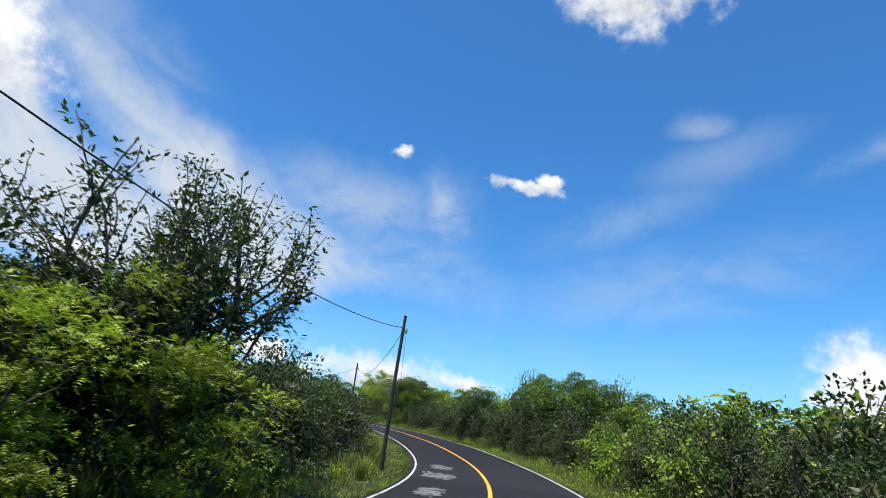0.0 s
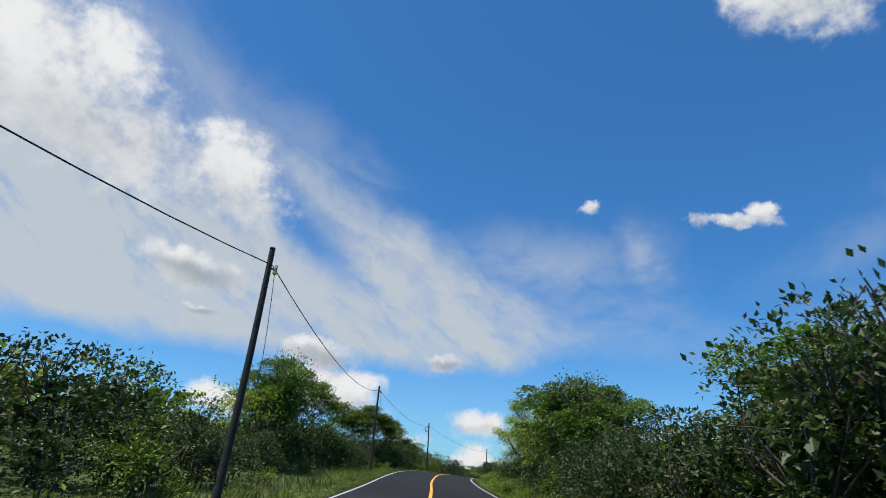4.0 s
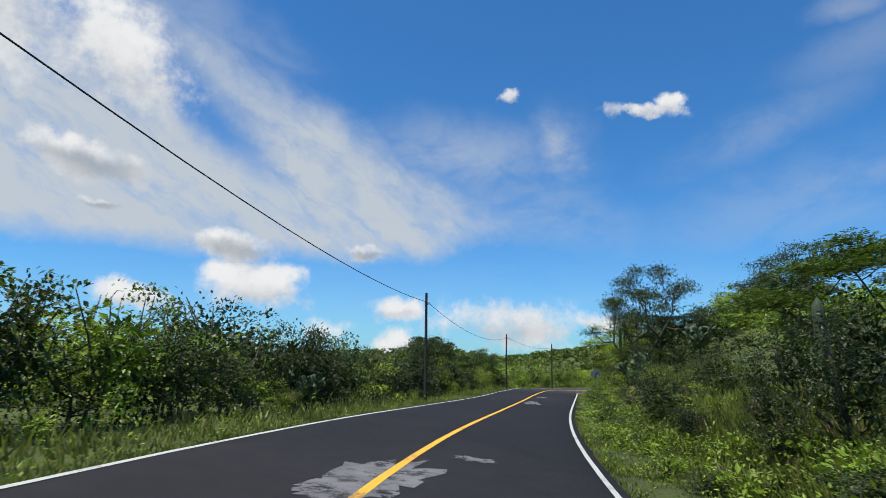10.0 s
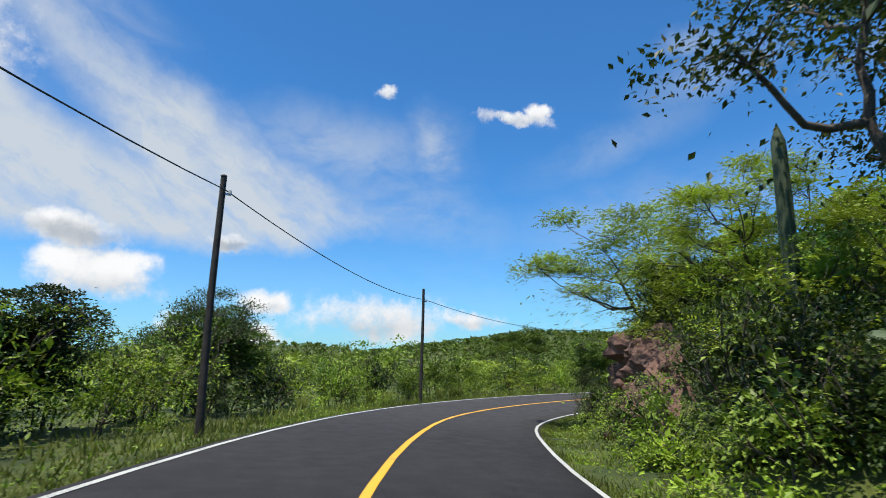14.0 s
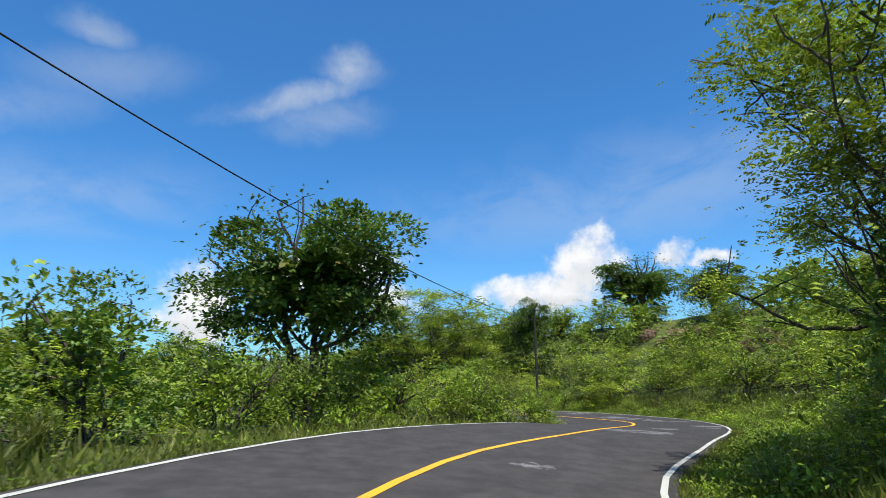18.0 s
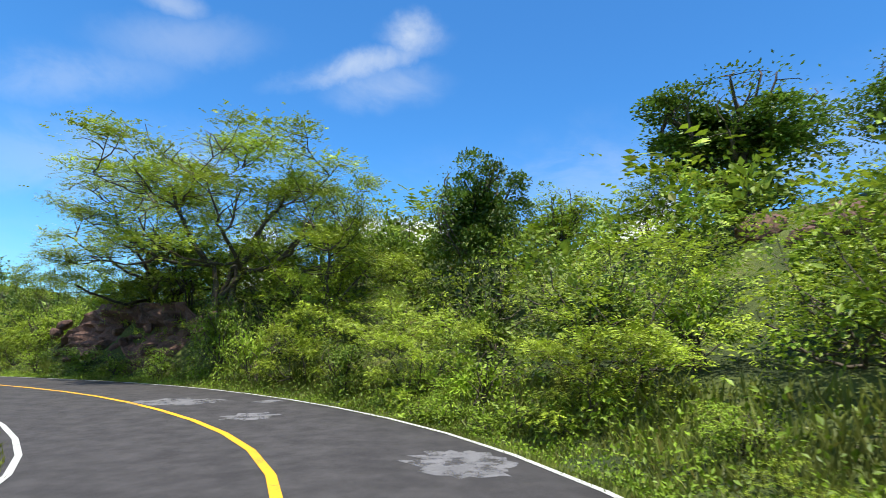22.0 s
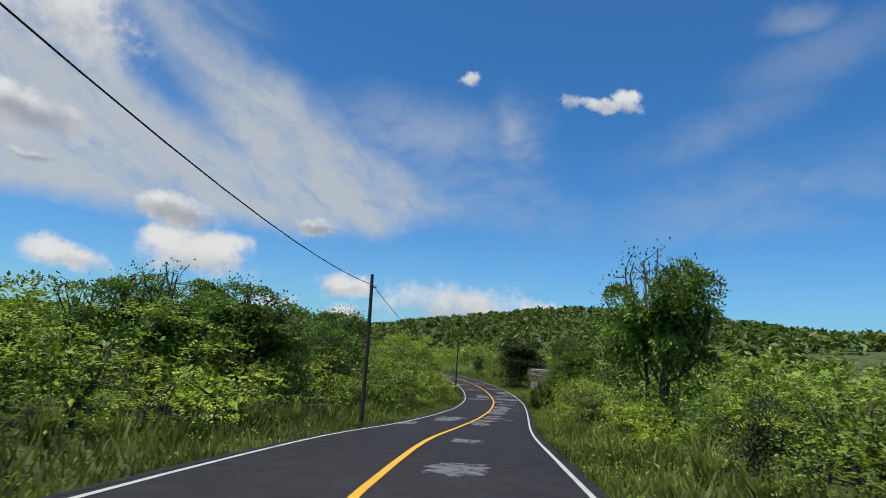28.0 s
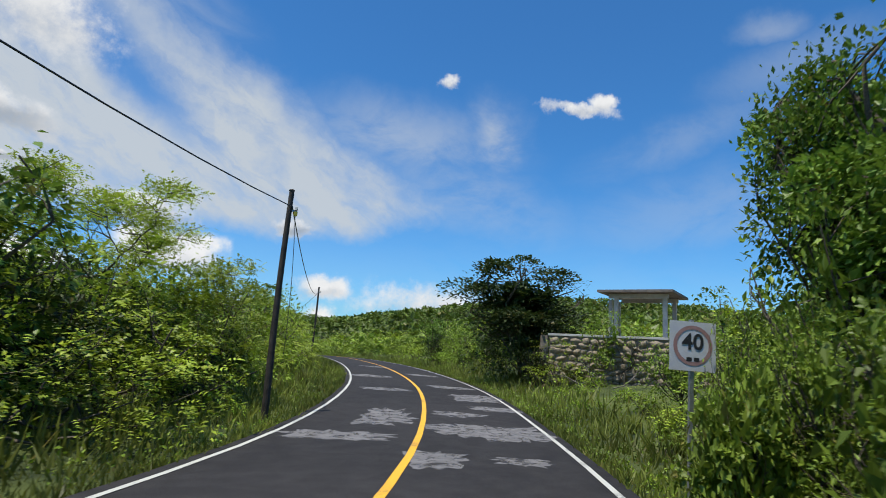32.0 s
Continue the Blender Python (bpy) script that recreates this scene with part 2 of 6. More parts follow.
def make_asphalt():
    mat, n, bsdf, out = material("asphalt")
    co = n.add("ShaderNodeTexCoord").outputs["Object"]
    grit, wear, wide = n.noise(co, 180.0, 2.0), n.noise(co, 2.2, 6.0, 0.65), n.noise(co, 0.09, 3.0)
    north = n.add("ShaderNodeSeparateXYZ", {0: co}).outputs[1]
    fresh = n.mix(n.ramp(wear, 0.3, 0.75), (0.0095, 0.009, 0.0105, 1), (0.016, 0.0155, 0.017, 1))
    aged = n.mix(n.ramp(wear, 0.3, 0.75), (0.040, 0.037, 0.037, 1), (0.075, 0.070, 0.069, 1))
    tone = n.mix(n.math("MULTIPLY", n.ramp(north, 100.0, 136.0), n.ramp(north, 150.0, 190.0, 1.0, 0.3)), fresh, aged)
    tone = n.mix(n.ramp(wide, 0.42, 0.62, 0.0, 0.14), tone, (0.062, 0.057, 0.057, 1))
    tone = n.mix(n.ramp(grit, 0.55, 0.75, 0.0, 0.14), tone, (0.10, 0.095, 0.09, 1))
    n.link(tone, bsdf.inputs["Base Color"])
    bsdf.inputs["Roughness"].default_value = 0.9
    bsdf.inputs["Specular IOR Level"].default_value = 0.25
    b = n.add("ShaderNodeBump", {"Strength": 0.5, "Distance": 0.006, "Height": grit})
    n.link(b.outputs[0], bsdf.inputs["Normal"])
    return mat


def make_paint(name, tone, under=(0.06, 0.06, 0.06)):
    mat, n, bsdf, out = material(name)
    co = n.add("ShaderNodeTexCoord").outputs["Object"]
    worn = n.math("MULTIPLY_ADD", n.noise(co, 25.0, 5.0, 0.7), 0.5, n.math("MULTIPLY", n.noise(co, 1.1, 3.0), 0.5))
    c = n.mix(n.ramp(worn, 0.52, 0.66, 0.0, 0.75), (*tone, 1), (*under, 1))
    n.link(c, bsdf.inputs["Base Color"])
    bsdf.inputs["Roughness"].default_value = 0.6
    return mat


def make_ground():
    """Grass and weeds on reddish earth; far off the mottled green of scrub."""
    mat, n, bsdf, out = material("ground")
    co = n.add("ShaderNodeTexCoord").outputs["Object"]
    fine, mid, wide = n.noise(co, 7.0, 6.0, 0.65), n.noise(co, 0.5, 5.0, 0.6), n.noise(co, 0.06, 4.0, 0.6)
    blade = n.noise(co, 38.0, 5.0, 0.7)
    grass = n.mix(n.ramp(n.math("MULTIPLY_ADD", blade, 0.6, n.math("MULTIPLY", fine, 0.4)), 0.36, 0.64), (0.032, 0.046, 0.008, 1), (0.165, 0.185, 0.036, 1))
    scrub = n.mix(n.ramp(mid, 0.35, 0.62), (0.026, 0.042, 0.008, 1), (0.090, 0.118, 0.020, 1))
    earth = n.mix(fine, (0.10, 0.062, 0.04, 1), (0.21, 0.15, 0.10, 1))
    tone = n.mix(n.ramp(wide, 0.30, 0.48), grass, scrub)
    tone = n.mix(n.ramp(n.math("MULTIPLY_ADD", mid, 0.7, n.math("MULTIPLY", fine, 0.3)), 0.58, 0.68, 0.0, 0.7), tone, earth)
    n.link(tone, bsdf.inputs["Base Color"])
    bsdf.inputs["Roughness"].default_value = 0.95
    b = n.add("ShaderNodeBump", {"Strength": 0.7, "Distance": 0.15, "Height": n.math("MULTIPLY_ADD", blade, 0.35, n.math("MULTIPLY_ADD", fine, 0.4, mid))})
    n.link(b.outputs[0], bsdf.inputs["Normal"])
    return mat


ASPHALT = make_asphalt()
YELLOW = make_paint("yellow_paint", (0.85, 0.43, 0.015))
WHITE = make_paint("white_paint", (0.52, 0.52, 0.47))


def make_patch():
    """Pale worn asphalt that thins out in holes and streaks."""
    mat = plain("worn_asphalt", (0.10, 0.097, 0.099), (0.20, 0.194, 0.198), 3.0, 0.85, 0.3, 120.0)
    n = Nodes(mat.node_tree, fresh=False)
    co = n.add("ShaderNodeTexCoord").outputs["Object"]
    thin = n.math("MULTIPLY_ADD", n.noise(co, 3.2, 7.0, 0.7), 0.75, n.math("MULTIPLY", n.noise(co, 40.0, 3.0), 0.25))
    out = [q for q in n.tree.nodes if q.type == "OUTPUT_MATERIAL"][0]
    full = out.inputs[0].links[0].from_socket
    gone = n.add("ShaderNodeBsdfTransparent").outputs[0]
    both = n.add("ShaderNodeMixShader", {0: n.ramp(thin, 0.38, 0.52), 1: gone, 2: full})
    n.link(both.outputs[0], out.inputs[0])
    return mat


PATCH = make_patch()
GROUND = make_ground()
BARK = plain("bark", (0.045, 0.036, 0.028), (0.13, 0.105, 0.08), 5.0, 0.9, 0.6, 40.0)
POLEWOOD = plain("tarred_wood", (0.018, 0.015, 0.013), (0.06, 0.048, 0.038), 4.0, 0.8, 0.5, 70.0)
ROCK = plain("cut_rock", (0.052, 0.029, 0.022), (0.205, 0.11, 0.08), 1.2, 0.9, 0.9, 14.0)
METAL = plain("zinc", (0.30, 0.31, 0.32), (0.45, 0.46, 0.47), 8.0, 0.45, 0.1, 60.0, 0.8)
CLAMP = plain("yellow_plastic", (0.45, 0.36, 0.03), (0.60, 0.50, 0.06), 9.0, 0.5, 0.1)
CABLE = plain("black_cable", (0.012, 0.012, 0.013), (0.03, 0.03, 0.032), 8.0, 0.5, 0.1)
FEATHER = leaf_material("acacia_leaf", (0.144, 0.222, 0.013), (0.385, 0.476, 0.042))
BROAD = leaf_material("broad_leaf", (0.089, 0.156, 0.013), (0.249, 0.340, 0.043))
# the acacia leaf again, with shade put into its colour
SHADE_FEATHER = leaf_material("shaded_acacia_leaf", (0.041, 0.078, 0.008), (0.125, 0.187, 0.020))
TREELEAF = leaf_material("tree_leaf", (0.056, 0.113, 0.013), (0.167, 0.265, 0.035))
FARLEAF = leaf_material("far_leaf", (0.052, 0.094, 0.013), (0.154, 0.210, 0.030))
# also paints shade into the bushes and near scrub of the early stretch
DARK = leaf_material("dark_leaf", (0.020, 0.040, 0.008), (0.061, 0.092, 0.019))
WEEDLEAF = leaf_material("weed_leaf", (0.115, 0.194, 0.011), (0.303, 0.422, 0.036))
GRASS = leaf_material("grass_blade", (0.093, 0.130, 0.013), (0.226, 0.254, 0.058), 0.5)

# ---- the road's line: centre points, one to each stretch, and its crossfall ----
ROAD_START, LANE_L, LANE_R = -3, 2.90, 3.15
ROAD_X = [-43.32, -37.31, -30.89, -23.95, -16.97, -11.08, -6.51, -3.45, -1.95, -1.11, -0.45, 0.58, 2.60, 5.65, 9.58, 14.28, 19.55, 24.95, 30.32, 36.94, 45.68, 55.60, 64.87, 72.67, 80.27, 88.75, 96.90, 102.47, 105.90, 108.92, 112.02, 115.73, 120.23, 125.09, 130.08, 135.11, 139.84, 143.33, 145.25, 145.98, 145.85, 145.01, 143.56, 141.68, 139.53, 137.22, 134.83, 132.42, 130.01, 127.62]
ROAD_Y = [-94.45, -83.06, -72.29, -62.24, -52.45, -42.02, -30.91, -19.03, -6.40, 6.66, 19.83, 32.83, 45.46, 57.68, 69.56, 81.22, 92.77, 104.33, 115.73, 125.85, 132.96, 136.10, 135.39, 132.25, 129.20, 128.79, 132.74, 140.66, 150.71, 162.07, 174.33, 186.80, 198.76, 209.94, 220.76, 231.72, 243.00, 254.88, 267.38, 280.23, 293.25, 306.32, 319.35, 332.32, 345.24, 358.11, 370.95, 383.79, 396.61, 409.44]
ROAD_Z = [-0.47, -0.92, -1.39, -1.84, -2.20, -2.40, -2.34, -1.99, -1.57, -1.20, -0.79, -0.38, -0.18, -0.29, -0.63, -1.03, -1.31, -1.54, -1.92, -2.44, -2.73, -2.78, -2.84, -3.14, -3.61, -4.09, -4.41, -4.56, -4.84, -5.32, -5.92, -6.53, -7.45, -8.59, -9.45, -10.20, -10.61, -10.54, -10.40, -10.35, -10.44, -10.72, -11.19, -11.80, -12.50, -13.23, -13.97, -14.71, -15.44, -16.16]
ROAD_BANK = [-0.002, 0.004, 0.010, 0.016, 0.020, 0.016, 0.012, -0.002, -0.020, -0.037, -0.054, -0.058, -0.060, -0.076, -0.081, -0.071, -0.040, -0.047, -0.065, -0.076, -0.079, -0.077, -0.074, -0.042, 0.010, 0.031, 0.037, 0.023, -0.003, -0.029, -0.036, -0.014, 0.012, 0.007, 0.013, 0.024, 0.003, -0.014, -0.026, -0.028, -0.022, -0.014, -0.007, -0.003, -0.000, 0.001, 0.001, 0.001, 0.001, 0.000]



def glide(values, per):
    """A smooth curve through evenly keyed values."""
    v = np.asarray(values, float)
    q = np.arange((len(v) - 1) * per + 1) / per
    i = np.minimum(q.astype(int), len(v) - 2)
    f = q - i
    g = lambda j: v[np.clip(j, 0, len(v) - 1)]
    a, b, c, d = g(i - 1), g(i), g(i + 1), g(i + 2)
    return b + 0.5 * f * (c - a + f * (2 * a - 5 * b + 4 * c - d + f * (3 * (b - c) + d - a)))


PER = 20
RX, RY, RZ, RB = (glide(v, PER) for v in (ROAD_X, ROAD_Y, ROAD_Z, ROAD_BANK))
RU = ROAD_START + np.arange(len(RX)) / PER
TX, TY = np.gradient(RX), np.gradient(RY)
TL = np.hypot(TX, TY)
TX, TY = TX / TL, TY / TL
RUN = np.concatenate([[0], np.cumsum(np.hypot(np.diff(RX), np.diff(RY)))])
HALF_L, HALF_R = LANE_L + 0.13, LANE_R + 0.13


def station(u):
    i = np.clip((np.asarray(u, float) - ROAD_START) * PER, 0, len(RX) - 1.001)
    k, f = np.floor(i).astype(int), i - np.floor(i)
    return [a[k] * (1 - f) + a[np.minimum(k + 1, len(a) - 1)] * f for a in (RX, RY, RZ, RB, TX, TY)]


def on_road(u, lat, lift=0.0):
    x, y, z, b, tx, ty = station(u)
    return np.stack([x + ty * lat, y - tx * lat, z + b * np.clip(lat, -4, 4) + lift], -1)


# height of the land beside the road, by stretch: at 9 m and at 25 m from the centre, each side
BANK_U = (-4, 0, 3, 6, 8, 10, 12, 13, 14.5, 16.5, 18, 19.5, 21, 22.5, 24, 25, 26, 28, 30, 32, 36, 46)
RIGHT_NEAR = (-.3, -.4, -.2, .2, .8, 1.3, 1.5, 1.6, 1.2, .8, 1.6, 1.2, 1.5, 1.6, .9, .8, .6, .2, .1, .6, .4, .3)
RIGHT_FAR = (-.5, -.5, 0, .5, 1.8, 2.8, 3.8, 4.8, 6, 7, 6.5, 6.5, 8.5, 9, 7, 5, 2, .6, .4, 1.6, .8, 1)
LEFT_NEAR = (.2, .2, .3, .1, -.1, -.2, -.3, -.3, -.4, -.5, -.4, -.3, -.3, -.3, -.1, 0, .1, .2, .3, .3, .2, .2)
LEFT_FAR = (.6, .6, 1, .4, -.3, -.6, -.8, -1, -1.4, -1.8, -1.6, -1, -1, -1, -.5, 0, .2, .6, .8, .8, .6, .4)

# steep cuts into the right bank
CUT_U = (-4, 12.2, 12.8, 13.6, 14.9, 15.4, 17.4, 18.0, 24.0, 24.4, 25.2, 25.7, 46)
CUT = (0, 0, 0.6, 0.5, 0.8, 2.4, 2.6, 0, 0, 2.6, 2.6, 0, 0)


def smooth(a, b, v):
    t = np.clip((v - a) / (b - a), 0, 1)
    return t * t * (3 - 2 * t)


def nearest(x, y):
    """Stretch and sideways place (to the right of the centre line) of points of the plan."""
    x, y = np.atleast_1d(x).astype(float), np.atleast_1d(y).astype(float)
    k = np.empty(len(x), int)
    for s in range(0, len(x), 4000):
        q = slice(s, s + 4000)
        k[q] = ((x[q, None] - RX) ** 2 + (y[q, None] - RY) ** 2).argmin(1)
    dx, dy = x - RX[k], y - RY[k]
    side = np.where(dx * TY[k] - dy * TX[k] >= 0, 1.0, -1.0)
    return k, side * np.hypot(dx, dy)


def waves(x, y):
    return (np.sin(x * 0.21 + 1.3 * np.sin(y * 0.13)) * np.cos(y * 0.17 + 0.7) * 0.5
            + np.sin(x * 0.63 + y * 0.41) * np.cos(y * 0.71 - x * 0.2) * 0.25)


def far_land(x, y):
    """Low hills round about, higher to the north."""
    d = np.hypot(x - 80, y - 100)
    roll = 3.5 * np.sin(x * 0.0052 + 0.6) * np.cos(y * 0.0047 - 0.4) + 2 * np.sin(x * 0.011 - y * 0.008 + 1.0)
    hill = sum(h * np.exp(-((x - a) ** 2 + (y - b) ** 2) / (2 * r * r)) for a, b, r, h in HILLS)
    return -6 + roll * smooth(120, 500, d) + hill


HILLS = ((165, 790, 70, 15), (295, 560, 75, 17), (40, 880, 120, 11), (235, 640, 45, 8), (420, 560, 90, 19), (-250, 700, 220, 10), (650, 150, 220, 24),
         (120, -520, 200, 12), (-480, 60, 200, 12), (165, 96, 38, 12))


def ground(x, y):
    shape = np.shape(x)
    x, y = np.ravel(x).astype(float), np.ravel(y).astype(float)
    k, lat = nearest(x, y)
    a, right = np.abs(lat), lat > 0
    u = RU[k]
    near = np.where(right, np.interp(u, BANK_U, RIGHT_NEAR), np.interp(u, BANK_U, LEFT_NEAR))
    far = np.where(right, np.interp(u, BANK_U, RIGHT_FAR), np.interp(u, BANK_U, LEFT_FAR))
    edge = RZ[k] + RB[k] * np.clip(lat, -3.6, 3.6)
    half = np.where(right, HALF_R, HALF_L)
    z = edge - 0.10 - 0.10 * smooth(half, half + 0.9, a)
    z = z + (near + 0.1) * smooth(half + 0.8, 9.0, a) + (far - near) * smooth(8.0, 25.0, a)
    z = z + np.where(right, np.interp(u, CUT_U, CUT), 0) * smooth(6.0, 7.4, a)
    z = z + waves(x, y) * smooth(half + 0.6, 14.0, a) * 0.55
    w = smooth(22.0, 130.0, a)
    return (z * (1 - w) + far_land(x, y) * w).reshape(shape)


def mesh(name, verts, faces, mat, flat=True):
    """One mesh from arrays of points and of faces that all have the same number of corners."""
    verts, faces = np.asarray(verts, np.float32), np.asarray(faces, np.int32)
    me = bpy.data.meshes.new(name)
    me.vertices.add(len(verts))
    me.vertices.foreach_set("co", verts.ravel())
    me.loops.add(faces.size)
    me.loops.foreach_set("vertex_index", faces.ravel())
    me.polygons.add(len(faces))
    me.polygons.foreach_set("loop_start", np.arange(len(faces), dtype=np.int32) * faces.shape[1])
    me.polygons.foreach_set("loop_total", np.full(len(faces), faces.shape[1], np.int32))
    me.polygons.foreach_set("use_smooth", np.full(len(faces), not flat))
    me.update(calc_edges=True)
    me.materials.append(mat)
    return me


def part(name, data, parent, label=""):
    """Links a mesh as one part of a thing."""
    ob = new(name, data)
    ob.parent = parent
    return tagged(ob, label) if label else ob


def grid_faces(rows, cols):
    a = np.arange(rows * cols).reshape(rows, cols)
    return np.stack([a[:-1, :-1], a[:-1, 1:], a[1:, 1:], a[1:, :-1]], -1).reshape(-1, 4)


def sheet():
    def axis(lo, hi, step):
        mid = np.arange(lo, hi, step)
        out = np.cumsum(3.0 * 1.16 ** np.arange(38))
        out = out[out < 4200]
        return np.concatenate([(lo - out)[::-1], mid, hi + out])
    gx = axis(min(RX.min(), -40) - 25, RX.max() + 40, 1.6)
    gy = axis(RY.min() - 25, RY.max() + 30, 1.6)
    X, Y = np.meshgrid(gx, gy)
    Z = ground(X, Y)
    v = np.stack([X, Y, Z], -1).reshape(-1, 3)
    ob = new("ground", mesh("ground", v, grid_faces(len(gy), len(gx))[:, ::-1], GROUND, flat=False))
    if ob.data.polygons[0].normal.z < 0:
        ob.data.flip_normals()
    return tagged(ob, "green scrubland with grass and reddish bare earth", "ground", kind="structure")


sheet()


def strip(name, u, lats, lifts, mat):
    """A band that follows the road, with the cross-section given."""
    rows = np.stack([on_road(u, a, h) for a, h in zip(lats, lifts)], 1)
    me = mesh(name, rows.reshape(-1, 3), grid_faces(len(u), len(lats)), mat, flat=False)
    if me.polygons[0].normal.z < 0:
        me.flip_normals()
    return me


LONG = RU[::4]
road = new("road", strip("road", LONG, (-HALF_L - 0.12, -HALF_L, -2.2, 0, 2.2, HALF_R, HALF_R + 0.12), (-0.16, -0.01, 0, 0.015, 0, -0.01, -0.16), ASPHALT))
tagged(road, "dark grey asphalt country road with light worn patches", "road", kind="structure")
crown = lambda lat: 0.015 * (1 - np.minimum(np.abs(lat) / 2.2, 1)) - 0.01 * np.maximum(0, (np.abs(lat) - 2.2) / 1.2)
# the painted lines by stretch: they wander a little, and the lanes widen in the bend
CENTRE = ((-3, 1.5, 4.4, 7, 7.6, 8.6, 9.6, 10.5, 11.6, 12.6, 13.6, 14.6, 17.7, 18.8, 19.8, 20.8, 21.7, 22.8, 23.8, 24.8, 26.7, 28.5, 29.7, 30.8, 32.6, 46),
          (0, .07, .12, .05, .2, .12, .2, -.02, .2, .28, .12, .2, -.15, 0, .04, -.18, .02, -.03, .06, .06, .02, 0, -.17, .25, .12, 0))
LEFT = ((-3, 3, 7.6, 8.5, 9.5, 10.6, 11.4, 12.5, 13.5, 17.6, 18.6, 19.7, 20.7, 21.8, 23, 24.8, 26.6, 28.5, 29.6, 30.6, 32.6, 46),
        (-2.9, -2.84, -2.86, -2.74, -2.8, -3.0, -2.86, -2.7, -2.84, -2.9, -2.86, -3.0, -3.25, -2.94, -2.95, -2.6, -2.58, -2.7, -2.8, -2.48, -2.78, -2.85))
RIGHT = ((-3, 1.6, 4.6, 7.7, 8.8, 9.9, 11.7, 13.6, 14.7, 17.9, 20, 20.7, 22.7, 23.7, 24.8, 26.8, 29.9, 32.7, 46),
         (3.1, 3.1, 3.25, 2.98, 2.98, 3.08, 3.11, 3.23, 3.22, 3.11, 3.13, 3.26, 3.3, 3.38, 3.12, 3.05, 3.0, 3.02, 3.05))
for name, (stop, side), wide, mat, words in (("centre_line", CENTRE, 0.13, YELLOW, "solid yellow painted centre line"),
                                             ("edge_line", LEFT, 0.095, WHITE, "worn white painted edge line"),
                                             ("edge_line", RIGHT, 0.095, WHITE, "worn white painted edge line")):
    mid = np.convolve(np.pad(np.interp(LONG, stop, side), 2, mode="edge"), np.ones(5) / 5, mode="valid")
    part(name, strip(name, LONG, (mid - wide / 2, mid + wide / 2), (crown(mid) + 0.006,) * 2, mat), road, words)

# ---- plants ----


def unit(v):
    return v / np.maximum(np.linalg.norm(v, axis=-1, keepdims=True), 1e-9)


def tubes(lines, sides=5):
    """Round limbs along lines of (points, radii), one after another in one list of points and faces."""
    vs, fs, base = [], [], 0
    ang = np.arange(sides) * 2 * math.pi / sides
    for pts, rad in lines:
        pts, rad = np.asarray(pts, float), np.asarray(rad, float)
        way = unit(np.gradient(pts, axis=0))
        ref = np.where(np.abs(way[:, 2:3]) > 0.9, [[1.0, 0, 0]], [[0, 0, 1.0]])
        a = unit(np.cross(way, ref))
        b = np.cross(way, a)
        ring = pts[:, None] + rad[:, None, None] * (a[:, None] * np.cos(ang)[:, None] + b[:, None] * np.sin(ang)[:, None])
        vs.append(ring.reshape(-1, 3))
        n = len(pts)
        i, j = np.meshgrid(np.arange(n - 1), np.arange(sides), indexing="ij")
        k = (j + 1) % sides
        fs.append(base + np.stack([i * sides + j, i * sides + k, (i + 1) * sides + k, (i + 1) * sides + j], -1).reshape(-1, 4))
        base += n * sides
    return np.concatenate(vs), np.concatenate(fs)


def limb(rng, start, way, length, radius, up=0.2, bend=0.25, steps=5):
    pts, d = [np.array(start, float)], np.array(way, float)
    for _ in range(steps):
        d = unit(d + rng.normal(0, bend, 3) * [1, 1, 0.7] + [0, 0, up * 0.25])
        pts.append(pts[-1] + d * length / steps)
    return np.array(pts), radius * np.linspace(1, 0.45, steps + 1)


def skeleton_of(rng, height, spread, stems, fork, flat, bare, fine, plume):
    """Stems that fork twice. Returns the stem lines, the twig lines and the pieces of twig where leaves sit."""
    stem_lines, twig_lines, tips = [], [], []
    for s in range(stems):
        a = rng.uniform(0, 2 * math.pi)
        lean = rng.uniform(0.15, 0.6) if stems > 1 else rng.uniform(0, 0.15)
        way = unit(np.array([math.cos(a) * lean, math.sin(a) * lean, 1.0]))
        r = 0.026 * height / math.sqrt(stems) + 0.012
        main = limb(rng, (rng.normal(0, .06 * stems ** .5), rng.normal(0, .06 * stems ** .5), -0.25), way, height * (bare + 0.22) + 0.25, r, 0.5, 0.12, 5 if fine else 4)
        stem_lines.append(main)
        for f in range(fork):
            k = rng.integers(2, len(main[0]))
            b = a + rng.normal(0, 0.7) if stems > 1 and rng.random() < 0.6 else rng.uniform(0, 2 * math.pi)
            rise = rng.uniform(0.15, 1.1) * (1 - flat * 0.6) + plume * rng.uniform(0.2, 1.6)
            way2 = unit(np.array([math.cos(b), math.sin(b), rise]))
            far = spread * rng.uniform(0.55, 1.0)
            arm = limb(rng, main[0][k], way2, far, r * 0.5, 0.5 - flat * 0.3, 0.22, 5 if fine else 3)
            stem_lines.append(arm)
            for g in range(3 + 3 * plume):
                q = rng.integers(2, len(arm[0]))
                c = b + rng.normal(0, 0.9)
                way3 = unit(np.array([math.cos(c), math.sin(c), rng.uniform(-0.2, 1.1) * (1 - flat * 0.5) + plume * 1.3]))
                twig = limb(rng, arm[0][q], way3, far * rng.uniform(0.35, 0.7), r * 0.22, 0.3, 0.3, 4 if fine else 2)
                twig_lines.append(twig)
                tips.extend(zip(twig[0][:-1], twig[0][1:]))
            tips.append((arm[0][-2], arm[0][-1]))
    return stem_lines, twig_lines, np.array(tips)


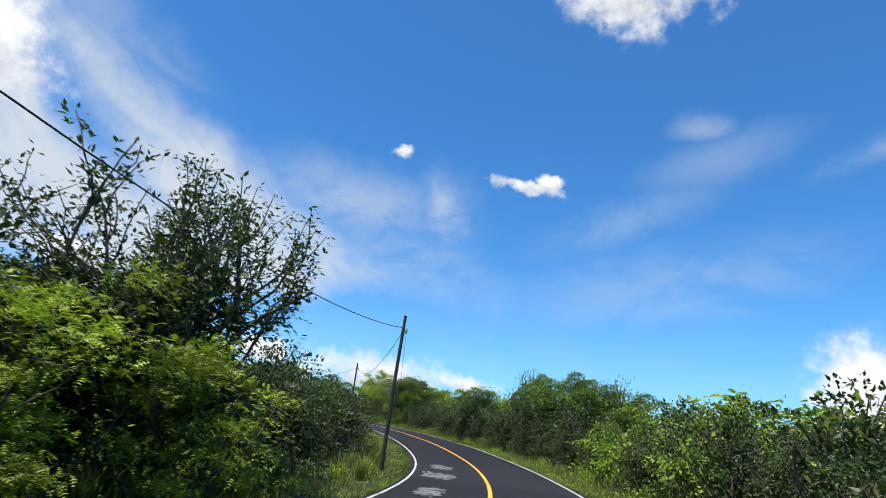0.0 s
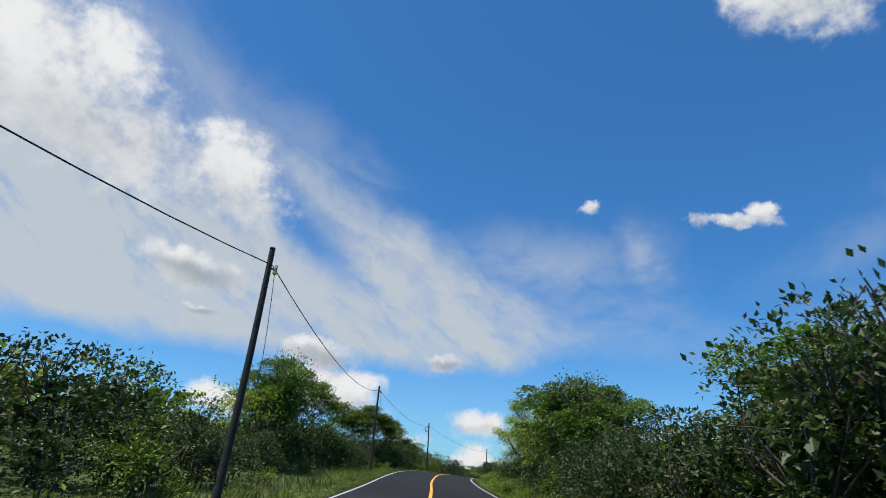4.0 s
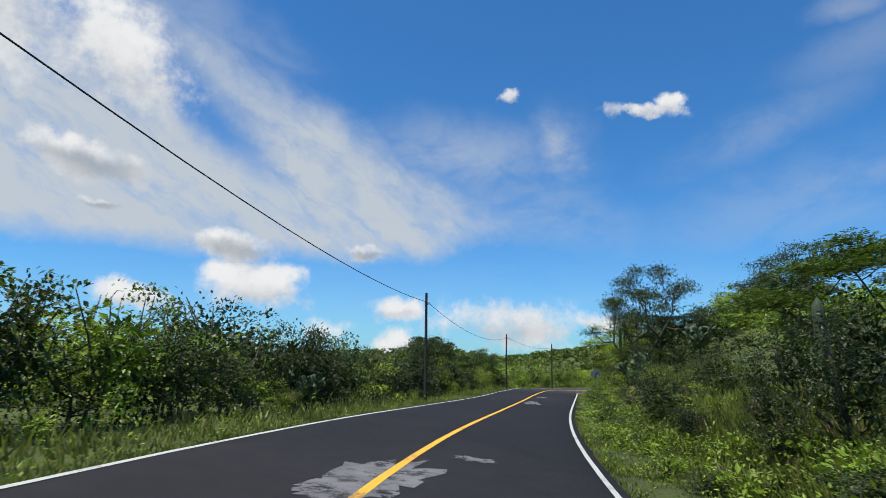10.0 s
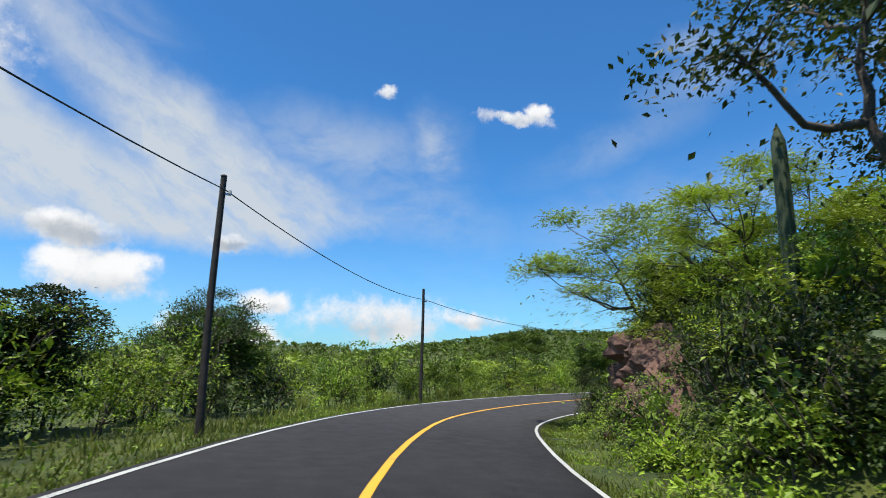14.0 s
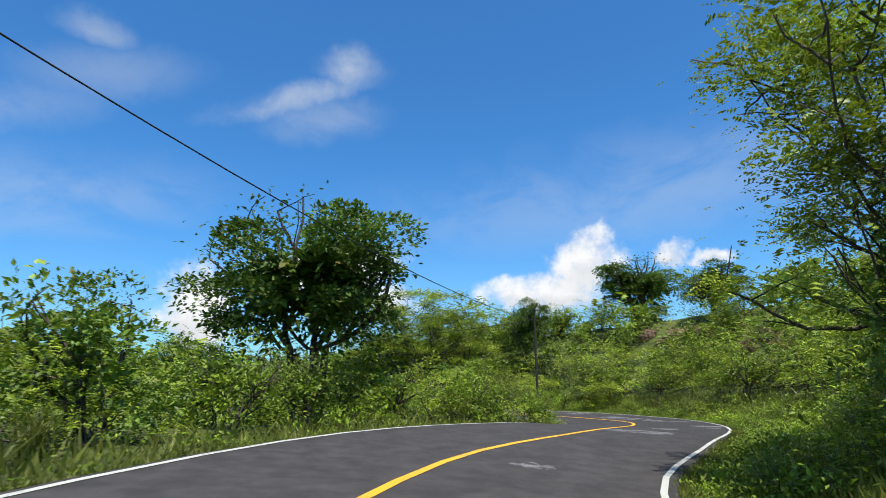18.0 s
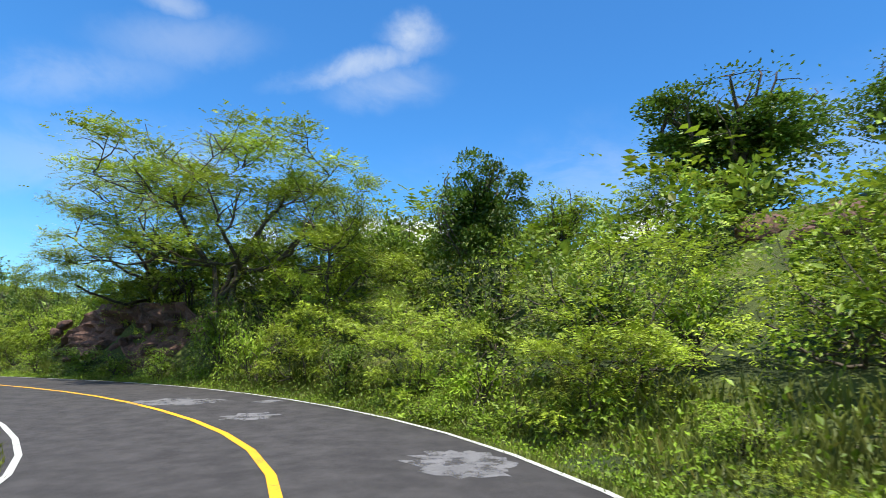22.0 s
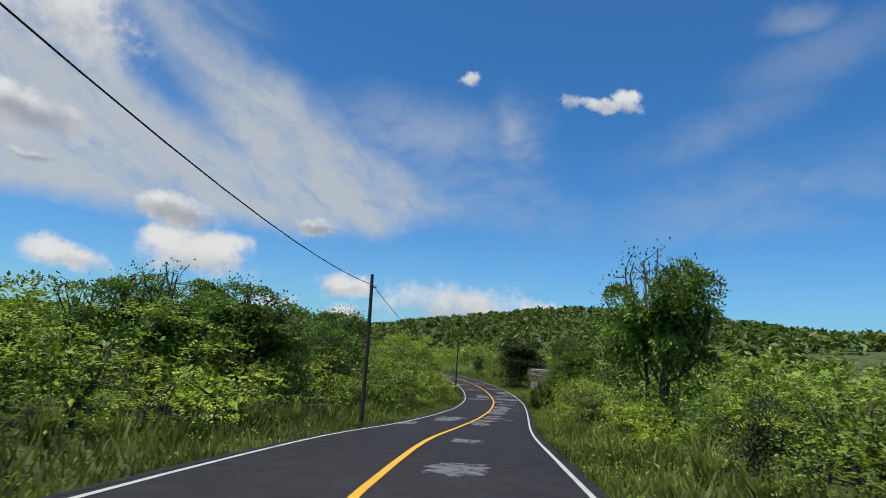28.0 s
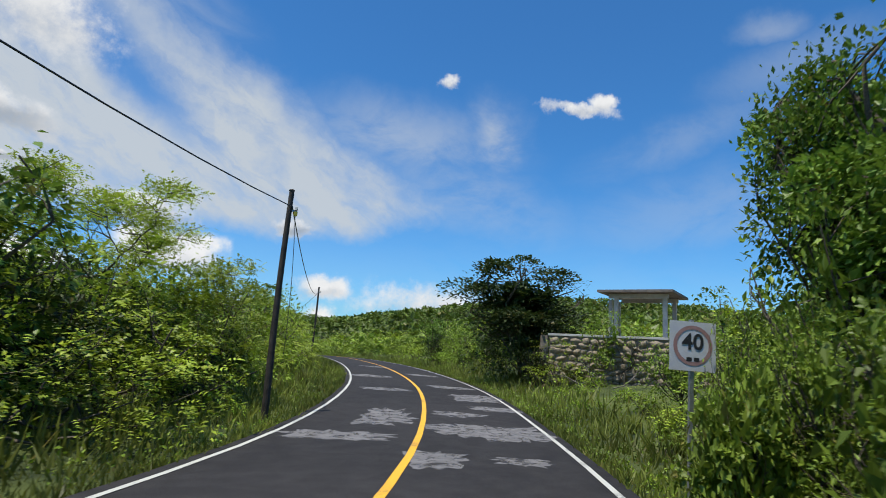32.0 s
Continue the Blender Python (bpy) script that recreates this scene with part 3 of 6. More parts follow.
def umbrella_of(rng, height, spread, stems, pads, bare, depth):
    """A low fork with long limbs that carry flat pads of leaves, the outer ones lower."""
    r = np.sqrt((np.arange(pads) + 0.5) / pads) * spread * rng.uniform(0.85, 1.1, pads)
    a = np.arange(pads) * 2.4 + rng.normal(0, 0.25, pads)
    z = height * np.maximum(1.0 - 0.34 * (r / spread) ** 2 - rng.uniform(0, depth, pads), 0.14)
    mids = np.stack([r * np.cos(a), r * np.sin(a), z], 1)
    stem_lines, twig_lines = [], []
    forks = []
    for s in range(stems):
        way = unit(np.array([rng.normal(0, 0.3), rng.normal(0, 0.3), 1.0]))
        main = limb(rng, (rng.normal(0, 0.12), rng.normal(0, 0.12), -0.3), way, height * bare + 0.3, 0.03 * height / stems ** 0.5, 0.3, 0.14, 5)
        stem_lines.append(main)
        forks.append(main)
    # limbs grow outwards from the forks, the outer ones from the inner ones
    at = np.concatenate([f[0][2:] for f in forks])
    run, thick = np.zeros(len(at)), np.full(len(at), 0.013 * height)
    for m in mids[np.argsort(np.linalg.norm(mids - at.mean(0), axis=1))]:
        far = np.linalg.norm(at - m, axis=1)
        k = int(np.argmin(far + 0.45 * run + 0.8 * np.maximum(at[:, 2] - m[2] + 0.1 * height, 0)))
        t = np.linspace(0, 1, 7)[:, None]
        bow = np.stack([0 * t[:, 0], 0 * t[:, 0], np.sin(math.pi * t[:, 0]) * -0.12 * far[k]], 1)
        pts = at[k] + (m - at[k]) * t + bow + np.cumsum(rng.normal(0, 0.035, (7, 3)), 0) * (t > 0) * far[k] * 0.8
        rad = thick[k] * np.linspace(0.85, 0.4, 7)
        stem_lines.append((pts, rad))
        for _ in range(4):
            q = pts[int(rng.integers(3, 7))]
            twig_lines.append(limb(rng, q, unit(rng.normal(0, 1, 3) * [1, 1, 0.2] + [0, 0, 0.35]), spread * 0.2, 0.003 * height, 0.2, 0.25, 3))
        at = np.concatenate([at, pts[2:6]])
        run = np.concatenate([run, run[k] + far[k] * t[2:6, 0]])
        thick = np.concatenate([thick, np.maximum(rad[2:6], 0.003 * height)])
    return stem_lines, twig_lines, mids


def fronds(rng, at, out, size, pairs=5):
    """Feathered leaves: a stalk with narrow leaflets to both sides."""
    n = len(at)
    size = np.broadcast_to(size, n)
    way = unit(out * [1, 1, 0.35] + rng.normal(0, 0.55, (n, 3)) * [1, 1, 0.6])
    side = unit(np.cross(way, np.tile([0, 0, 1.0], (n, 1)) + rng.normal(0, 0.3, (n, 3))))
    up = np.cross(side, way)
    L = (size * rng.uniform(0.65, 1.25, n))[:, None]
    vs = []
    for p in range(pairs):
        f = (p + 0.6) / pairs
        mid = at + way * L * f - up * L * 0.25 * f * f * 1.2
        w = L * 0.34 * math.sin(math.pi * (0.18 + 0.72 * f))
        for s in (1, -1):
            vs.append(np.stack([mid - way * L * 0.34 / pairs, mid + way * L * 0.42 / pairs, mid + side * w * s + way * L * 0.08 - up * w * 0.18], 1))
    v = np.stack(vs, 1).reshape(-1, 3)
    return v, np.arange(len(v)).reshape(-1, 3)


def leaves(rng, at, out, size, long=1.5):
    """Single leaves, folded along the middle."""
    n = len(at)
    size = np.broadcast_to(size, n)
    way = unit(out + rng.normal(0, 0.75, (n, 3)) - [0, 0, 0.25])
    side = unit(np.cross(way, np.tile([0, 0, 1.0], (n, 1)) + rng.normal(0, 0.45, (n, 3))))
    up = np.cross(side, way)
    L = (size * rng.uniform(0.6, 1.3, n))[:, None]
    w = L / long * 0.5
    a, b = at, at + way * L
    m = at + way * L * 0.42
    v = np.stack([a, m + side * w + up * w * 0.3, b, m - side * w + up * w * 0.3], 1).reshape(-1, 3)
    i = np.arange(n)[:, None] * 4
    return v, np.concatenate([i + [0, 1, 2], i + [0, 2, 3]], 1).reshape(-1, 3)


SIZE, SHAPES = {}, {}


def plant(name, seed, height, spread, stems, fork, flat, bare, count, size, mat, kind, label, category, clump=0.3, skirt=0.0, pairs=4, fill=0.0, deep=0.2, plume=0, keep=1, depth=0.1):
    """A shrub or tree: stems with limbs and twigs, and a crown of leaves."""
    rng = np.random.default_rng(seed)
    pads = None
    if flat > 0.45:
        stem_lines, twig_lines, pads = umbrella_of(rng, height, spread, stems, fork, bare, depth)
        tips = np.array([(p[i], p[i + 1]) for p, _ in twig_lines for i in range(len(p) - 1)])
    else:
        stem_lines, twig_lines, tips = skeleton_of(rng, height, spread, stems, fork, flat, bare, height > 4, plume)
    k = 1.0 if pads is not None else height / max(np.quantile(tips[:, 1, 2], 0.98), 0.3)
    low = height * bare * 0.9

    def within(q):
        """Keeps limbs inside the dome of the crown."""
        q = q * [1, 1, k]
        if pads is not None or plume:
            return q
        c = np.array([0, 0, (low + height) / 2])
        d = (q - c) / [spread, spread, (height - low) * 0.5]
        far = np.linalg.norm(d, axis=-1, keepdims=True)
        return np.where((far > 0.74) & (q[..., 2:] > low), c + (q - c) * 0.74 / np.maximum(far, 0.74), q)

    lines = [(within(p), r) for p, r in stem_lines + twig_lines]
    tips = within(tips)
    pick = tips[rng.integers(0, len(tips), count)]
    along = rng.random((count, 1))
    off = np.clip(rng.normal(0, 1, (count, 3)), -1.7, 1.7) * clump * [1, 1, 0.5 if flat > 0.4 else 0.8]
    at = pick[:, 0] * (1 - along) + pick[:, 1] * along + off
    # rounded tufts that close the crown, on an uneven dome, each with its leaves on the outside
    tufts = int(9 * max(1.0, spread) ** 1.3)
    ta, te = rng.uniform(0, 2 * math.pi, tufts), np.arcsin(rng.uniform(-0.9, 1, tufts))
    reach = rng.uniform(0.5, 0.9, tufts)
    c = np.stack([np.cos(ta) * np.cos(te) * reach * spread, np.sin(ta) * np.cos(te) * reach * spread,
                  (low + height) / 2 + np.sin(te) * reach * (height - low) * 0.44], 1)
    if bare < 0.1:
        foot = np.arange(tufts) % 3 == 0
        c[foot, 2] = rng.uniform(0.06, 0.3, foot.sum()) * height
        c[foot, :2] *= (rng.uniform(0.6, 0.95, foot.sum()) * spread / np.maximum(np.hypot(c[foot, 0], c[foot, 1]), 0.1))[:, None]
    full = rng.random(count) < fill
    which = rng.integers(0, tufts, int(full.sum()))
    shell = unit(rng.normal(0, 1, (len(which), 3)) + [0, 0, 0.8])
    ball = rng.uniform(0.22, 0.4, tufts) * spread ** 0.75
    at[full] = c[which] + shell * [1, 1, 0.72] * (ball[which] * rng.uniform(0.6, 1.05, len(which)))[:, None]
    off[full] = shell
    if pads is not None:
        lay = np.clip(rng.normal(0, 1, (int(full.sum()), 3)), -1.9, 1.9) * [spread * 0.62 / len(pads) ** 0.5] * np.array([1, 1, 0]) + rng.normal(0, 0.016 * height + 0.04, (int(full.sum()), 1)) * [0, 0, 1]
        at[full] = pads[rng.integers(0, len(pads), full.sum())] + lay - [0, 0, 1] * (0.35 * np.hypot(lay[:, 0], lay[:, 1]) ** 2 / spread)[:, None]
    down = rng.random(count) < skirt
    at[down, 2] *= rng.uniform(0.1, 0.9, down.sum())
    at[:, 2] = np.maximum(at[:, 2], 0.05)
    mid = np.array([0, 0, height * (0.45 + bare * 0.3)])
    out = unit(unit(at - mid) * 0.7 + unit(off) * 0.6)
    inner = rng.random(count) < deep
    at[inner] = mid + (at[inner] - mid) * rng.uniform(0.3, 0.62, (int(inner.sum()), 1))
    big = np.where(inner, 1.25 if kind == "frond" else 2.1, 1.0)
    if kind == "frond":
        v, f = fronds(rng, at, out, size * big, pairs)
    else:
        v, f = leaves(rng, at, out, size * big, 1.7 if kind == "broad" else 2.4)
    top = new(name)
    wood_v, wood_f = tubes(lines[:len(stem_lines)], 6 if height > 4 else 3)
    twig_v, twig_f = tubes(lines[len(stem_lines)::keep], 3)
    part("trunk", mesh("trunk", np.concatenate([wood_v, twig_v]), np.concatenate([wood_f, twig_f + len(wood_v)]), BARK, flat=False), top)
    part("crown", mesh("crown", v, f, mat), top)
    tagged(top, label, category)
    SIZE[top.name] = (float(np.quantile(v[:, 2], 0.995)), float(2 * np.quantile(np.hypot(v[:, 0], v[:, 1]), 0.95)))
    SHAPES[top.name] = (v, f)
    return top


def kinds(n, seed, *args, **more):
    return [plant(args[0], seed + i, *args[1:], **more) for i in range(n)]


ACACIA = kinds(5, 10, "acacia_shrub", 3.2, 2.1, 4, 17, 0.5, 0.14, 860, 0.21, FEATHER, "frond",
               "feathery yellow-green acacia shrub beside the road", "shrub", clump=0.2, skirt=0.05, pairs=3, fill=0.86, keep=5, deep=0.10, depth=0.72)
# bushes whose dark leaf colour stands in for shade on the duller stretch
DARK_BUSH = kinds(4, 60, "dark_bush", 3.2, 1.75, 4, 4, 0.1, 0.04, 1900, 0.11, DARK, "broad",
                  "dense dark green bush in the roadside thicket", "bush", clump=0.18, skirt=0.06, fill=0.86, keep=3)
BUSH = kinds(5, 30, "broadleaf_bush", 3.2, 1.75, 4, 4, 0.1, 0.04, 2300, 0.105, BROAD, "broad",
             "dense broad-leaved green bush beside the road", "bush", clump=0.17, skirt=0.06, fill=0.86, keep=3)
BIGLEAF = kinds(2, 36, "large_leaved_bush", 2.2, 1.5, 4, 4, 0.1, 0.04, 1500, 0.2, BROAD, "broad",
                "bright green bush with large soft leaves beside the sign", "bush", clump=0.2, skirt=0.06, fill=0.86, keep=3)
MESQUITE = kinds(5, 40, "mesquite_shrub", 3.2, 1.85, 4, 4, 0.2, 0.04, 1950, 0.12, WEEDLEAF, "narrow",
                 "fine-leaved light green mesquite shrub beside the road", "shrub", clump=0.17, skirt=0.06, fill=0.82, keep=3)
WEED = kinds(4, 50, "weed_bush", 1.0, 0.7, 4, 3, 0.2, 0.05, 430, 0.092, WEEDLEAF, "narrow",
             "low leafy weeds on the grassy verge", "weeds", clump=0.17, skirt=0.3, fill=0.3, keep=4)
NEAR_ACACIA = kinds(2, 20, "acacia_shrub", 3.4, 2.2, 5, 24, 0.5, 0.14, 4000, 0.17, FEATHER, "frond",
                    "large feathery yellow-green acacia shrub beside the road", "shrub", clump=0.24, skirt=0.05, pairs=4, fill=0.86, deep=0.10, depth=0.72)
# these crowns take the acacia leaf copy that has shade in its colour
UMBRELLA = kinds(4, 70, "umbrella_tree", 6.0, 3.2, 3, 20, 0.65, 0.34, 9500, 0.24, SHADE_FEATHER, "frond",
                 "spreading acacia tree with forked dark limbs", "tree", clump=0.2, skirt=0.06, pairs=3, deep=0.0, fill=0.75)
CANOPY = kinds(4, 75, "acacia_tree", 8.0, 4.4, 3, 40, 0.6, 0.2, 15500, 0.2, FEATHER, "frond",
               "feathery green acacia tree with low spreading crown", "tree", clump=0.3, skirt=0.06, pairs=3, deep=0.0, fill=0.84, depth=0.55)
BIG_ACACIA = kinds(2, 80, "big_acacia", 9.0, 5.0, 4, 56, 0.6, 0.2, 21000, 0.2, FEATHER, "frond",
                   "large dark-limbed acacia overhanging the road", "tree", clump=0.4, skirt=0.05, pairs=3, fill=0.84, deep=0.03, depth=0.62)
OPEN_TREE = kinds(3, 90, "thorn_tree", 6.5, 3.2, 3, 19, 0.6, 0.34, 13000, 0.102, DARK, "broad",
                  "dark thorny tree with open branching crown", "tree", clump=0.26, skirt=0.05, deep=0.02, fill=0.62, depth=0.36)
PLUME = kinds(1, 97, "plumed_tree", 6.5, 2.6, 5, 9, 0.1, 0.2, 17000, 0.135, DARK, "narrow",
              "dark tree with many upright leafy plumes", "tree", clump=0.1, skirt=0.2, deep=0.05, plume=1)
DARK_TREE = kinds(2, 100, "evergreen_tree", 5.6, 2.4, 4, 8, 0.1, 0.2, 13000, 0.12, DARK, "broad",
                  "dense dark green round-crowned tree beside the road", "tree", clump=0.3, skirt=0.12, fill=0.84)
ROUND_TREE = kinds(4, 110, "leafy_tree", 5.6, 2.2, 4, 8, 0.1, 0.18, 17000, 0.112, TREELEAF, "broad",
                   "dense leafy green tree with rounded crown", "tree", clump=0.27, skirt=0.08, fill=0.86)
SMALL_TREE = kinds(4, 120, "hedge_tree", 3.6, 1.6, 4, 4, 0.1, 0.08, 2400, 0.118, TREELEAF, "broad",
                   "leafy green hedge tree in the thicket", "tree", clump=0.23, skirt=0.08, fill=0.85, keep=3)
MID_TREE = kinds(4, 140, "scrub_tree", 3.2, 1.6, 3, 4, 0.2, 0.12, 470, 0.175, BROAD, "broad",
                 "green scrub tree", "tree", clump=0.26, skirt=0.1, fill=0.75)
MID_ACACIA = kinds(3, 145, "scrub_acacia", 3.2, 1.9, 3, 4, 0.6, 0.2, 330, 0.21, FEATHER, "frond",
                   "green scrub tree", "tree", clump=0.28, skirt=0.2, pairs=3, fill=0.5, depth=0.6)
FAR_TREE = kinds(4, 130, "scrub_tree", 3.2, 1.6, 3, 4, 0.2, 0.2, 160, 0.40, BROAD, "broad",
                 "green scrub tree", "tree", clump=0.3, skirt=0.35, fill=0.5)
DOT_TREE = kinds(4, 160, "scrub_tree", 3.2, 1.9, 3, 3, 0.2, 0.2, 44, 1.15, BROAD, "broad",
                 "green scrub tree", "tree", clump=0.3, skirt=0.2, fill=0.8)
FAR_ACACIA = kinds(3, 150, "scrub_acacia", 3.2, 1.9, 3, 4, 0.6, 0.3, 85, 0.62, FEATHER, "frond",
                   "green scrub tree", "tree", clump=0.3, skirt=0.2, pairs=3, fill=0.3)


def height_at(x, y):
    return float(ground(np.array([x]), np.array([y]))[0])


def put(protos, rng, x, y, high, wide, group=""):
    """Stands a copy of one of the patterns there, with that height and width."""
    proto = protos[int(rng.integers(len(protos)))]
    h, w = SIZE[proto.name]
    m = (pose(x, y, height_at(x, y) - 0.05, rng.normal(0, 2.5), rng.normal(0, 2.5), rng.uniform(0, 360))
         @ Matrix.Diagonal((wide / w, wide / w, high / h, 1)))
    ob = copy_thing(proto, m)
    return tagged(ob, group=group) if group else ob


def beside(u, lat):
    p = on_road(u, lat)
    return float(p[0]), float(p[1])


# height of the thicket's first row and its distance from the centre line, by stretch
ROW_U = (-3, 0, 1.5, 3, 5, 6, 7, 8, 9, 10.5, 12, 13, 14, 16, 18, 20, 22, 24, 25, 26, 27.5, 29, 30, 31, 32, 34, 37, 44)
HIGH_R = (2.4, 2.5, 2.7, 3.1, 3.3, 2.6, 2.0, 1.5, 1.4, 1.5, 1.3, 1.8, 2, 2.2, 2.4, 2.6, 2.6, 2.2, 2.3, 2.4, 2.5, 2, 1.7, 2.3, 2.7, 2.4, 2.8, 3)
AWAY_R = (6, 5.6, 5.6, 5.6, 5.4, 5.2, 5.2, 5.2, 5.2, 5.2, 5.4, 5.4, 5.2, 5.6, 6.0, 6.6, 6.6, 6.2, 5.8, 5.8, 6, 6, 5.6, 5.4, 5.4, 6.5, 6, 6)
HIGH_L = (3.2, 3.2, 2.8, 3.0, 2.6, 2.6, 2.9, 2.9, 2.9, 2.9, 3.1, 3.1, 2.8, 2.6, 2.5, 2.2, 1.8, 2.3, 2.6, 2.6, 2.6, 2.6, 2.4, 2.9, 3.2, 3.2, 3.2, 3.2)
AWAY_L = (6.2, 5.6, 5.6, 5.6, 6, 7, 7.2, 6.4, 6.4, 6.8, 7, 7, 7.2, 7, 6.5, 4.9, 5.1, 5.3, 5.4, 5.8, 6.5, 6.2, 6, 5.4, 5.2, 5.4, 5.6, 6)


def free(x, y, gap=4.7):
    k, l = nearest(x, y)
    return abs(l[0]) >= gap and all((x - a) ** 2 + (y - b) ** 2 > r * r for a, b, r in CLEAR)


def thicket():
    rng = np.random.default_rng(5)
    for side, high, away in ((1, HIGH_R, AWAY_R), (-1, HIGH_L, AWAY_L)):
        for row, (gap, back, grow) in enumerate(((2.0, 0, 1.0), (3.0, 2.6, 1.25))):
            s = 0.0
            while s < float(np.interp(36.5, RU, RUN)):
                s += gap * rng.uniform(0.6, 1.4)
                u = float(np.interp(s, RUN, RU))
                h = np.interp(u, ROW_U, high) * grow * rng.uniform(0.7, 1.25)
                lat = side * (np.interp(u, ROW_U, away) + back + rng.uniform(-0.2, 1.3) + 0.3 * h * (row == 0))
                x, y = beside(u, lat)
                if not free(x, y):
                    continue
                r = rng.random()
                # share of dark-leaved bushes, painting shade into stretches where the light is dull
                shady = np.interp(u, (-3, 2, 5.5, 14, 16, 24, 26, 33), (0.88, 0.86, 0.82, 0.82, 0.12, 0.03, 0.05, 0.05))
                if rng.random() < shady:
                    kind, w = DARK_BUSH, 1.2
                elif side > 0 and 17.5 < u < 26.5:
                    kind, w = (ACACIA, 1.5) if r < 0.6 else (MESQUITE, 1.35) if r < 0.9 else (BUSH, 1.25)
                elif row == 0:
                    kind, w = (ACACIA, 1.5) if r < (0.28 if u < 26 else 0.5) else (BUSH, 1.25) if r < (0.58 if u < 26 else 0.7) else (MESQUITE, 1.35) if r < 0.88 else (WEED, 1.3)
                else:
                    kind, w = (ACACIA, 1.4) if r < 0.2 else (BUSH, 1.15) if r < 0.4 else (MESQUITE, 1.2) if r < 0.6 else (SMALL_TREE, 1.05)
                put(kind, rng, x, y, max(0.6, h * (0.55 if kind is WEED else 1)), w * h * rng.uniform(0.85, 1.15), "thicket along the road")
            if row == 0:
                for s in np.arange(0, RUN[-1] - 80, 9.0):
                    u = float(np.interp(s + rng.uniform(0, 5), RUN, RU))
                    x, y = beside(u, side * (np.interp(u, ROW_U, away) - rng.uniform(0.1, 0.9)))
                    if free(x, y, 4.4):
                        h = rng.uniform(0.35, 0.9)
                        put(WEED, rng, x, y, h, h * 1.5, "weeds on the verge")
    for i in range(24):
        x, y = beside(rng.uniform(9.8, 13.6), rng.uniform(5.0, 11.5))
        h = rng.uniform(0.3, 0.6)
        put(WEED, rng, x, y, h, h * 1.8, "weeds on the bank")
    for lo, hi, n in ((6.7, 9.7, 60), (9.7, 13.1, 90), (13.1, 15.0, 30), (19.0, 23.5, 60)):
        for i in range(n):
            v = rng.uniform(lo, hi)
            x, y = beside(v, rng.uniform(4.2, 5.3 if 12 < v < 13.4 else 6.4))
            h = rng.uniform(0.35, 0.95)
            # dark-leaved bushes carry the painted shade on along the bank
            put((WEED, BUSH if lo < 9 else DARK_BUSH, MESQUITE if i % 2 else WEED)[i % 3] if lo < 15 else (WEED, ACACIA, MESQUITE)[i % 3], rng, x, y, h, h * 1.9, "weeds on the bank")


def slope():
    """The wooded slope above the bend."""
    rng = np.random.default_rng(17)
    for i in range(230):
        u, lat = rng.uniform(15.0, 26.2), rng.uniform(7.2, 24)
        x, y = beside(u, lat)
        if not free(x, y, 6.6):
            continue
        r = rng.random()
        h = rng.uniform(2.0, 3.8)
        kind, w = (ACACIA, 1.6) if r < 0.6 else (MESQUITE, 1.4) if r < 0.82 else (BUSH, 1.3) if r < 0.9 else (SMALL_TREE, 1.1)
        put(kind, rng, x, y, h * (1.3 if kind is SMALL_TREE else 1), w * h, "wood on the slope")


